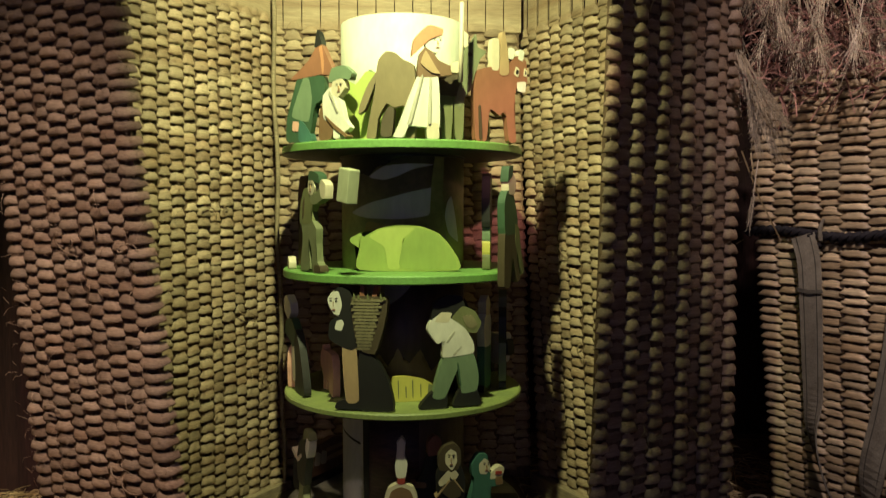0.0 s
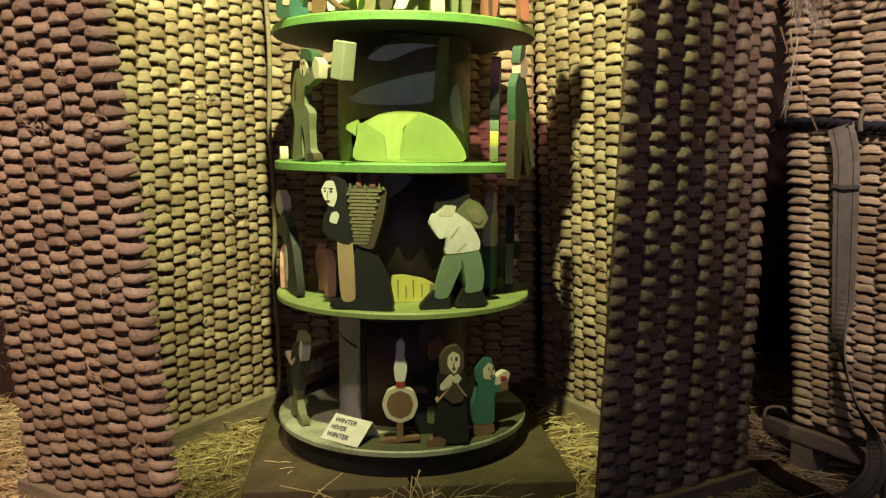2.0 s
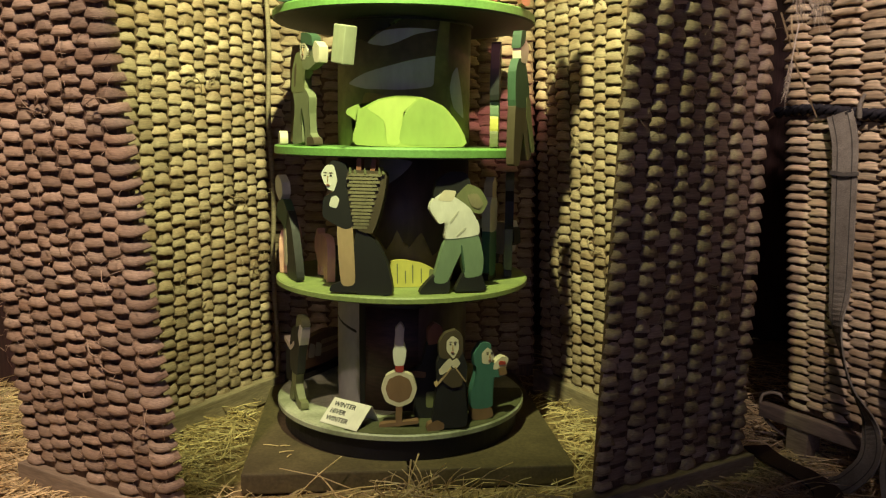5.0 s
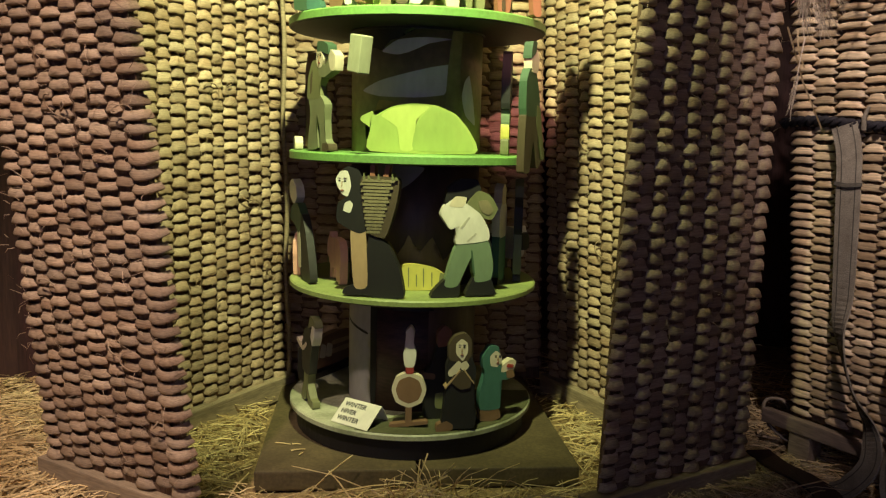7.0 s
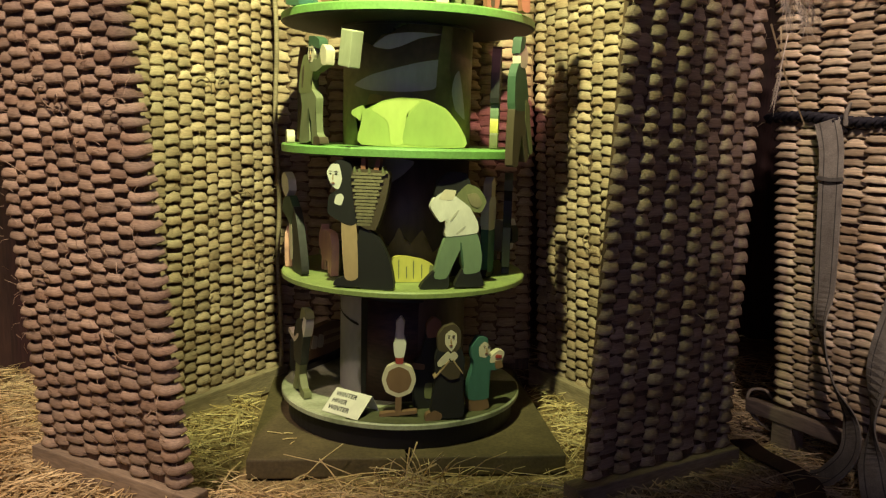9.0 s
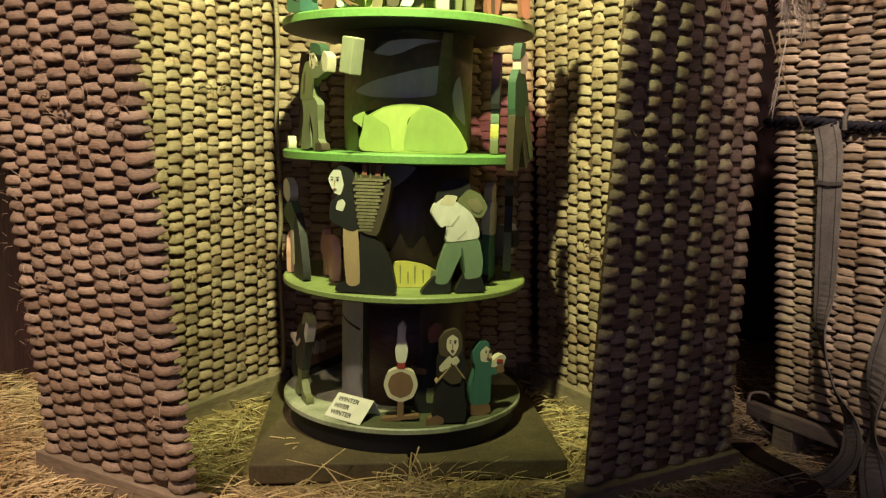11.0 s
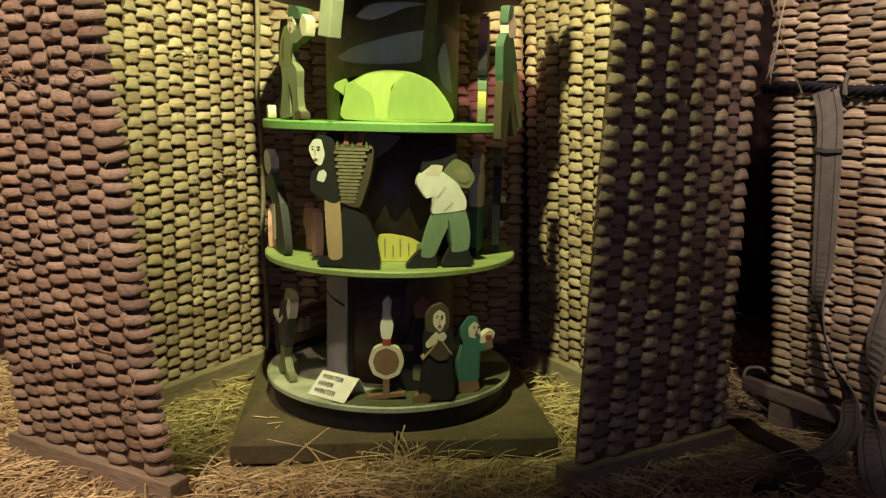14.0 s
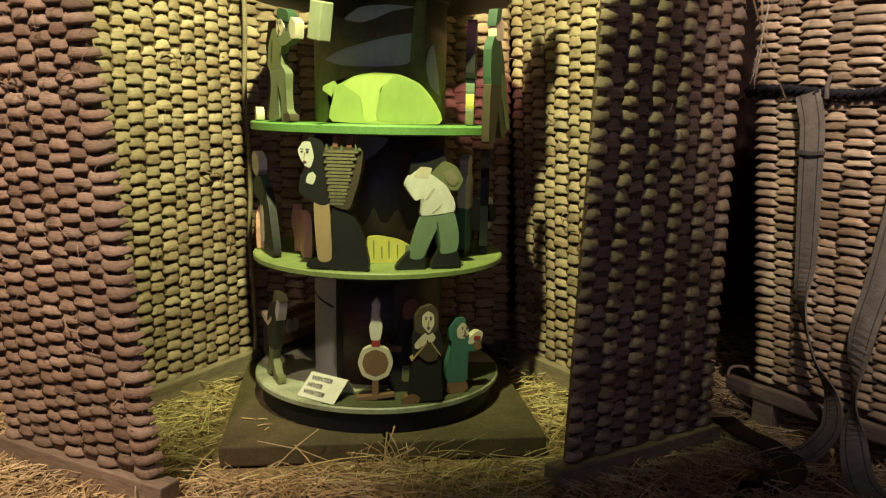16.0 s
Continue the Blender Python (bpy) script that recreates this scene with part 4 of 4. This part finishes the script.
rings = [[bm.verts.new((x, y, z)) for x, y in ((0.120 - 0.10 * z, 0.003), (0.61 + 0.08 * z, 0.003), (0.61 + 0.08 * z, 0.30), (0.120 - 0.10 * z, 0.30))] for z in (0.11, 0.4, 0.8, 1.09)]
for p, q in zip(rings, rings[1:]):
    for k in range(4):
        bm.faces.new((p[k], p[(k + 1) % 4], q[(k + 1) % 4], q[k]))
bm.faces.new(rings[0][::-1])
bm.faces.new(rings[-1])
part("wicker_shade_backing", bm, BAST_SHADE, basket, "dark basket body whose colour stands for shade between the wicker strands")
bm = bmesh.new()
box(bm, 0.040, 0.62, -0.022, 0.0, 0.076, 0.108, 0.003)
part("bottom_rail", bm, PLANK, basket, "thin wooden rail along the bottom")
for x in (0.135, 0.52):
    bm = bmesh.new()
    box(bm, x - 0.025, x + 0.025, -0.018, 0.03, 0.0, 0.078, 0.003)
    part("foot", bm, PLANK, basket)
ROPE = material("black_rope", (0.02, 0.018, 0.02), 0.8, 0.3, 40, 0.6, 200)
for ph in (0.0, math.pi):
    bm = bmesh.new()
    tube(bm, [(0.02 + 0.64 * k / 120, -0.012 - 0.006 * math.cos(k * 0.9 + ph), 0.748 + 0.0062 * math.sin(k * 0.9 + ph) + 0.006 * math.sin(k * 0.11)) for k in range(121)], 0.0065, 7)
    part("rope", bm, ROPE, basket, "black twisted rope round the basket", smooth=True)
WEB = material("webbing", (0.33, 0.30, 0.21), 0.85, 0.2, 30, 0.6, 400, other=(0.23, 0.205, 0.14))
STITCH = material("stitching", (0.13, 0.12, 0.085), 0.9, 0.2, 60, 0.4, 300)


def ribbon(bm, pts, across, width, thick, shift=0.0, lift=0.0):
    P = [Vector(p) for p in pts]
    rows = []
    for k, p in enumerate(P):
        d = (P[min(k + 1, len(P) - 1)] - P[max(k - 1, 0)]).normalized()
        a = (across[k] if isinstance(across, list) else Vector(across)).normalized()
        a = (a - d * a.dot(d)).normalized()
        nrm = a.cross(d).normalized()
        c = p + a * shift + nrm * lift
        rows.append([bm.verts.new(c + a * s * width / 2 + nrm * h * thick / 2) for s, h in ((-1, -1), (1, -1), (1, 1), (-1, 1))])
    for p, q in zip(rows, rows[1:]):
        for k in range(4):
            bm.faces.new((p[k], p[(k + 1) % 4], q[(k + 1) % 4], q[k]))
    bm.faces.new(rows[0][::-1])
    bm.faces.new(rows[-1])


def strap(pts, a0, a1, label):
    path = glide(pts, 8)
    ac = [Vector(a0).lerp(Vector(a1), k / (len(path) - 1)) for k in range(len(path))]
    # the webbing turns edge-on where it leaves the basket
    ac = [a.normalized().lerp(Vector((0.45, -1.0, 0.25)).normalized(), 0.8 * math.exp(-((k / (len(path) - 1) - 0.58) / 0.13) ** 2)) for k, a in enumerate(ac)]
    bm = bmesh.new()
    ribbon(bm, path, ac, 0.052, 0.003)
    s = part("strap", bm, WEB, basket, label, smooth=False)
    for sh in (-0.015, 0.015):
        bm = bmesh.new()
        ribbon(bm, path, ac, 0.0022, 0.0042, sh)
        part("stitching", bm, STITCH, s, "dark line of stitching")
    return s


# local axes of the basket: x along the front, -y outwards
strap(((0.172, -0.022, 0.745), (0.190, -0.026, 0.69), (0.197, -0.028, 0.62), (0.200, -0.024, 0.52), (0.206, -0.024, 0.40), (0.220, -0.044, 0.32), (0.262, -0.054, 0.22), (0.310, -0.06, 0.155), (0.330, -0.085, 0.095), (0.300, -0.10, 0.04), (0.265, -0.105, 0.016)), (1, 0.1, 0), (0.9, -0.4, 0.1), "grey-green webbing strap with dark stitching")
strap(((0.395, -0.022, 0.70), (0.385, -0.028, 0.55), (0.365, -0.03, 0.40), (0.350, -0.046, 0.28), (0.355, -0.058, 0.17), (0.375, -0.08, 0.09), (0.42, -0.12, 0.03), (0.47, -0.14, 0.014)), (1, 0.1, 0), (0.8, 0.3, 0.1), "grey-green webbing strap with dark stitching")
bm = bmesh.new()
ribbon(bm, [(0.168, -0.031, 0.628), (0.197, -0.033, 0.625), (0.226, -0.031, 0.628)], (0, 0.1, 1), 0.008, 0.004)
part("strap_seam", bm, STITCH, basket, "dark sewn seam across the strap")
bm = bmesh.new()
tube(bm, glide(((0.212, -0.02, 0.735), (0.214, -0.026, 0.76), (0.220, -0.022, 0.782))), 0.006, 7, taper=0.5)
part("strap_knot", bm, WEB, basket, "frayed strap end above the rope", smooth=True)

# cord loop and dark leather strap on the floor
CORD = material("pale_cord", (0.34, 0.28, 0.18), 0.8, 0.2, 40, 0.5, 300)
bm = bmesh.new()
tube(bm, glide(((0.84, 1.66, 0.02), (0.80, 1.70, 0.035), (0.758, 1.73, 0.055), (0.735, 1.76, 0.085), (0.745, 1.785, 0.115), (0.775, 1.775, 0.122), (0.79, 1.765, 0.105)), 8), 0.004, 7)
tagged(part("cord_loop", bm, CORD, smooth=True), "looped pale cord lying by the basket foot", "cord")
LEATHER = material("dark_leather", (0.045, 0.022, 0.017), 0.5, 0.25, 25, 0.4, 200)
bm = bmesh.new()
ribbon(bm, glide(((0.70, 1.69, 0.030), (0.715, 1.62, 0.028), (0.745, 1.55, 0.030), (0.76, 1.48, 0.028), (0.735, 1.42, 0.024), (0.68, 1.39, 0.022), (0.62, 1.37, 0.018)), 8), (1, 0.35, 0), 0.055, 0.005)
belt = tagged(new("leather_belt"), "dark brown leather belt lying on the straw", "belt")
part("belt_strap", bm, LEATHER, belt)
BUCKLE = material("dull_metal", (0.45, 0.43, 0.40), 0.35, 0.15, 30, 0.1, 200, metal=1.0)
for x, y in ((0.668, 1.388), (0.674, 1.378)):
    bm = bmesh.new()
    lathe(bm, ((0.006, 0.0), (0.006, 0.002), (0.003, 0.0035)), 14)
    part("rivet", bm, BUCKLE, belt, "dull metal rivet").matrix_local = pose(x, y, 0.0262)

# corn ears
EAR = material("corn_ear", (0.80, 0.68, 0.46), 0.55, 0.2, 40, 0.3, 300, per=0.25, island=True)
CHAFF = material("reddish_chaff", (0.52, 0.27, 0.20), 0.7, 0.3, 30, 0.4, 200, per=0.4, island=True)


def strand(V, F, pts, r0, r1):
    """A thin three-sided stalk."""
    n = len(pts)
    base = len(V)
    for k, p in enumerate(pts):
        d = (pts[min(k + 1, n - 1)] - pts[max(k - 1, 0)]).normalized()
        a = d.cross(Vector((0.3, 0.25, 0.92))).normalized()
        b = d.cross(a)
        r = r0 + (r1 - r0) * k / (n - 1)
        for s in range(3):
            q = p + r * (a * math.cos(2.094 * s) + b * math.sin(2.094 * s))
            V.append((q.x, q.y, q.z))
    for k in range(n - 1):
        for s in range(3):
            i, j = base + 3 * k + s, base + 3 * k + (s + 1) % 3
            F.append((i, j, j + 3, i + 3))


def ear(V, F, rng, tip, top, length=0.085, beard=1.0):
    """A bearded ear at the end of a stalk: grains in two rows, and long awns."""
    tip, top = Vector(tip), Vector(top)
    d = (tip - top).normalized()
    strand(V, F, [top, top.lerp(tip - d * length, 0.5) + Vector((0, 0, 0.004)), tip - d * length], 0.0016, 0.0013)
    a = d.cross(Vector((0.2, 0.9, 0.1))).normalized()
    b = d.cross(a)
    n = 13
    for k in range(n):
        c = tip - d * length * (1 - k / n)
        ang = math.pi * k + rng.uniform(-0.4, 0.4)
        o = (a * math.cos(ang) + b * math.sin(ang))
        w = 0.0034 * (1 - 0.4 * k / n)
        p0, p1, p2 = c + o * 0.001, c + o * w + d * 0.006, c + o * w * 0.7 + d * 0.015
        strand(V, F, [p0, p1, p2], 0.0014, 0.0006)
        strand(V, F, [c + o * 0.0015, c + o * 0.0028 + d * 0.006], 0.0032, 0.0012)
        strand(V, F, [p2, p2 + (d * 0.025 + o * 0.006) * beard, p2 + (d * rng.uniform(0.045, 0.07) + o * rng.uniform(0.010, 0.020)) * beard], 0.0006, 0.0003)


def mesh_thing(name, V, F, mat, parent=None):
    me = bpy.data.meshes.new(name)
    me.from_pydata(V, [], F)
    me.materials.append(mat)
    ob = new(name, me)
    if parent is not None:
        ob.parent = parent
    return ob


rng = random.Random(21)
sheaf = tagged(new("corn_sheaf"), "dried bearded corn ears and reddish chaff heaped on the basket", "corn sheaf")
V, F = [], []
for k in range(110):
    s, dep = rng.uniform(-0.09, 0.62), rng.uniform(-0.10, 0.12)
    x, y = BK_A[0] + 0.55 * s + 0.835 * dep * 0.6, BK_A[1] - 0.835 * s + 0.55 * dep * 0.6 - 0.05
    z = rng.uniform(1.06, 1.30)
    top = Vector((x + rng.uniform(-0.08, 0.08), y + 0.02, z + rng.uniform(0.10, 0.2)))
    ear(V, F, rng, (x + rng.uniform(-0.05, 0.05), y - rng.uniform(0.0, 0.06), z), top, rng.uniform(0.07, 0.10))
ears = mesh_thing("dried_corn", V, F, EAR, sheaf)
tagged(ears, "pale dried corn ears", kind="stuff")
V, F = [], []
for k in range(2600):
    s, dep = rng.uniform(-0.09, 0.64), rng.uniform(-0.05, 0.25)
    x, y = BK_A[0] + 0.55 * s + 0.835 * dep, BK_A[1] - 0.835 * s + 0.55 * dep
    z = 1.035 + abs(rng.gauss(0, 0.16))
    d = Vector((rng.uniform(-1, 1), rng.uniform(-1, 1), rng.uniform(-0.9, 0.5))).normalized() * rng.uniform(0.03, 0.09)
    p = Vector((x, y - 0.02, z))
    strand(V, F, [p, p + d * 0.5 + Vector((0, 0, 0.006)), p + d], 0.0022, 0.0010)
tagged(mesh_thing("chaff", V, F, CHAFF, sheaf), "reddish-brown chaff and husks", kind="stuff")

# the hanging bunch and the single crossed stalks in front of the basket
bunch = tagged(new("hanging_corn_bunch"), "small hanging bunch of pale bearded corn ears", "corn ears")
for k in range(15):
    V, F = [], []
    ear(V, F, rng, (0.640 + 0.0045 * k + rng.uniform(-0.012, 0.012), 1.52 + rng.uniform(-0.03, 0.03), 1.00 - 0.020 * (k % 5)), (0.618 + rng.uniform(-0.012, 0.012), 1.525, 1.10 + rng.uniform(-0.02, 0.03)), 0.085, 0.5)
    mesh_thing("corn_ear", V, F, EAR, bunch)
stalks = tagged(new("crossed_corn_stalks"), "two thin crossed corn stalks with one drooping ear", "corn stalk")
V, F = [], []
ear(V, F, rng, (0.640, 1.52, 0.775), (0.655, 1.52, 0.90), 0.055, 0.25)
mesh_thing("corn_ear", V, F, EAR, stalks)
for a, b in (((0.622, 1.52, 0.918), (0.735, 1.60, 0.735)), ((0.640, 1.52, 0.915), (0.660, 1.522, 0.845))):
    V, F = [], []
    a, b = Vector(a), Vector(b)
    strand(V, F, [a, a.lerp(b, 0.5) + Vector((-0.004, 0, -0.004)), b], 0.0020, 0.0015)
    mesh_thing("stalk", V, F, STRAW, stalks)

# seam rod, loose fibres
bm = bmesh.new()
tube(bm, [(-0.428 + 0.004 * math.sin(k * 0.9) - 0.012 * k / 24, 2.022 - 0.0012 * k + 0.002 * math.cos(k), 0.05 + 1.33 * k / 24) for k in range(25)], 0.0062, 8)
tagged(part("seam_rod", bm, PLANK, smooth=True), "thin knotty twig upright where two screens meet", "rod")
V, F = [], []
for (ax, ay), (bx, by), s0, s1, lean, shear, n in (((-0.778, 1.469), (-0.40, 1.28), -0.01, 0.41, 0.06, -0.066, 420), ((0.275, 1.377), (0.645, 1.613), 0.04, 0.43, 0.0, 0.018, 200), ((-0.594, 1.74), (-0.439, 2.04), -0.05, 0.33, 0.015, -0.03, 240), ((0.28, 2.12), (0.404, 1.912), 0.0, 0.26, 0.015, -0.04, 120)):
    u = Vector((bx - ax, by - ay, 0)).normalized()
    out = Vector((u.y, -u.x, 0))
    for k in range(n):
        z = rng.uniform(0.06, 1.25)
        p = Vector((ax, ay, 0)) + u * (rng.uniform(s0, s1) + shear * z) + out * (lean * z + 0.011) + Vector((0, 0, z))
        d = (u * rng.uniform(-1, 1) + out * rng.uniform(0, 0.6) + Vector((0, 0, rng.uniform(-0.7, 0.7)))).normalized() * rng.choice((0.012, 0.018, 0.025, 0.045))
        strand(V, F, [p, p + d * 0.5 + out * 0.004 + Vector((0, 0, 0.004)), p + d], 0.0006, 0.0003)
tagged(mesh_thing("loose_fibres", V, F, BAST), "fine frayed fibres standing off the woven screens", "fibres", kind="stuff")

# curled loose ends of strand on the screens
for (ax, ay), (bx, by), lean, spots in (((-0.594, 1.74), (-0.439, 2.04), 0.015, ((0.165, 0.55), (0.19, 0.53), (0.05, 0.80), (0.10, 0.81), (0.21, 0.80), (0.26, 0.78), (0.24, 0.36), (0.07, 0.30))),
                                        ((-0.778, 1.469), (-0.40, 1.28), 0.06, ((0.12, 0.75), (0.15, 0.74), (0.22, 0.765), (0.30, 0.74), (0.24, 0.32), (0.27, 0.30), (0.33, 0.20), (0.06, 0.42))),
                                        ((0.28, 2.12), (0.404, 1.912), 0.015, ((0.12, 0.70), (0.16, 0.62), (0.20, 0.44)))):
    u = Vector((bx - ax, by - ay, 0)).normalized()
    out = Vector((u.y, -u.x, 0))
    for sx, z in spots:
        p = Vector((ax, ay, z)) + u * sx + out * (lean * z + 0.012)
        r = rng.uniform(0.010, 0.018)
        a0, turn = rng.uniform(0, 6.28), rng.choice((-1, 1))
        pts = [p + u * (r * math.cos(a0 + turn * 0.55 * k) + 0.003 * k) + Vector((0, 0, 0.8 * r * math.sin(a0 + turn * 0.55 * k) - 0.002 * k)) + out * (0.003 + 0.004 * math.sin(0.7 * k)) for k in range(9)]
        bm = bmesh.new()
        tube(bm, pts, 0.0019, 6, taper=0.4)
        tagged(part("strand_end", bm, BAST, smooth=True), "curled loose end of bast strand on the screen", "bast strand", "loose strand ends")

# ---- straw litter ----
rng = random.Random(5)


def over_base(x, y, m=0.0):
    dx, dy = x - AX, y - AY - 0.02
    c, s = math.cos(radians(TURN)), math.sin(radians(TURN))
    return abs(dx * c + dy * s) < 0.335 + m and abs(-dx * s + dy * c) < 0.335 + m


V, F = [], []
count = 0
while count < 15000:
    x, y = rng.uniform(-1.5, 1.4), rng.triangular(0.9, 2.5, 1.5)
    if over_base(x, y, 0.012) or (over_base(x, y, 0.075) and y < 1.62 and rng.random() < 0.8):
        continue
    count += 1
    L, a = rng.choice((0.03, 0.05, 0.07, 0.10, 0.15)) * rng.uniform(0.7, 1.3), rng.uniform(0, math.pi)
    z = 0.004 + abs(rng.gauss(0, 0.009))
    h = Vector((math.cos(a), math.sin(a), rng.gauss(0, 0.10))) * L / 2
    e = Vector((x, y, z))
    if over_base(x + h.x, y + h.y, 0.004) or over_base(x - h.x, y - h.y, 0.004):
        continue
    up = Vector((0, 0, rng.uniform(0, 0.10) * L))
    r = rng.uniform(0.0007, 0.0019)
    q = [e - h, e + up, e + h]
    for p in q:
        p.z = max(p.z, 0.001)
    strand(V, F, q, r, r * 0.8)
tagged(mesh_thing("straw_litter", V, F, STRAW), "loose pale straw scattered over the floor", "straw", kind="stuff")
tuft = tagged(new("straw_tuft"), "tuft of dry straw stalks against the front of the base", "straw")
for k in range(34):
    x = -0.02 + rng.gauss(0, 0.075)
    a = Vector((x, 1.468 + 0.10 * (x + 0.08) + rng.uniform(-0.03, 0.0), 0.004))
    b = a + Vector((rng.gauss(0, 0.06), rng.uniform(-0.03, 0.015), rng.uniform(0.02, 0.075)))
    V, F = [], []
    strand(V, F, [a, a.lerp(b, 0.55) + Vector((0, -0.006, 0.012)), b], 0.0014, 0.0008)
    mesh_thing("stalk", V, F, STRAW, tuft)
for x, y, a, L in ((-0.30, 1.57, 20, 0.03), (-0.34, 1.60, -10, 0.035), (-0.29, 1.55, 70, 0.016), (-0.31, 1.60, 5, 0.02)):
    V, F = [], []
    p = Vector((x, y, 0.0385))
    h = Vector((math.cos(radians(a)), math.sin(radians(a)), 0)) * L / 2
    strand(V, F, [p - h, p + Vector((0, 0, 0.001)), p + h], 0.0014, 0.001)
    tagged(mesh_thing("straw_bit", V, F, STRAW), "short bit of straw lying on the base board", "straw", "straw bits")
for a, b in (((-0.25, 1.44, 0.005), (-0.168, 1.462, 0.078)), ((-0.20, 1.43, 0.012), (-0.06, 1.452, 0.030)), ((-0.16, 1.41, 0.010), (-0.215, 1.46, 0.045)), ((0.06, 1.43, 0.006), (0.17, 1.47, 0.018)), ((0.02, 1.45, 0.05), (-0.07, 1.42, 0.004)),
             ((-0.02, 1.462, 0.088), (-0.045, 1.44, 0.006)), ((-0.035, 1.463, 0.075), (-0.04, 1.452, 0.004)), ((0.62, 1.48, 0.012), (0.80, 1.52, 0.05)), ((0.72, 1.50, 0.010), (0.88, 1.44, 0.035)), ((0.66, 1.42, 0.010), (0.83, 1.40, 0.022))):
    V, F = [], []
    a, b = Vector(a), Vector(b)
    strand(V, F, [a, a.lerp(b, 0.5) + Vector((0, -0.004, 0.006)), b], 0.0023, 0.0012)
    tagged(mesh_thing("straw_stalk", V, F, STRAW), "long dry straw stalk lying by the base", "straw", "long straw stalks")
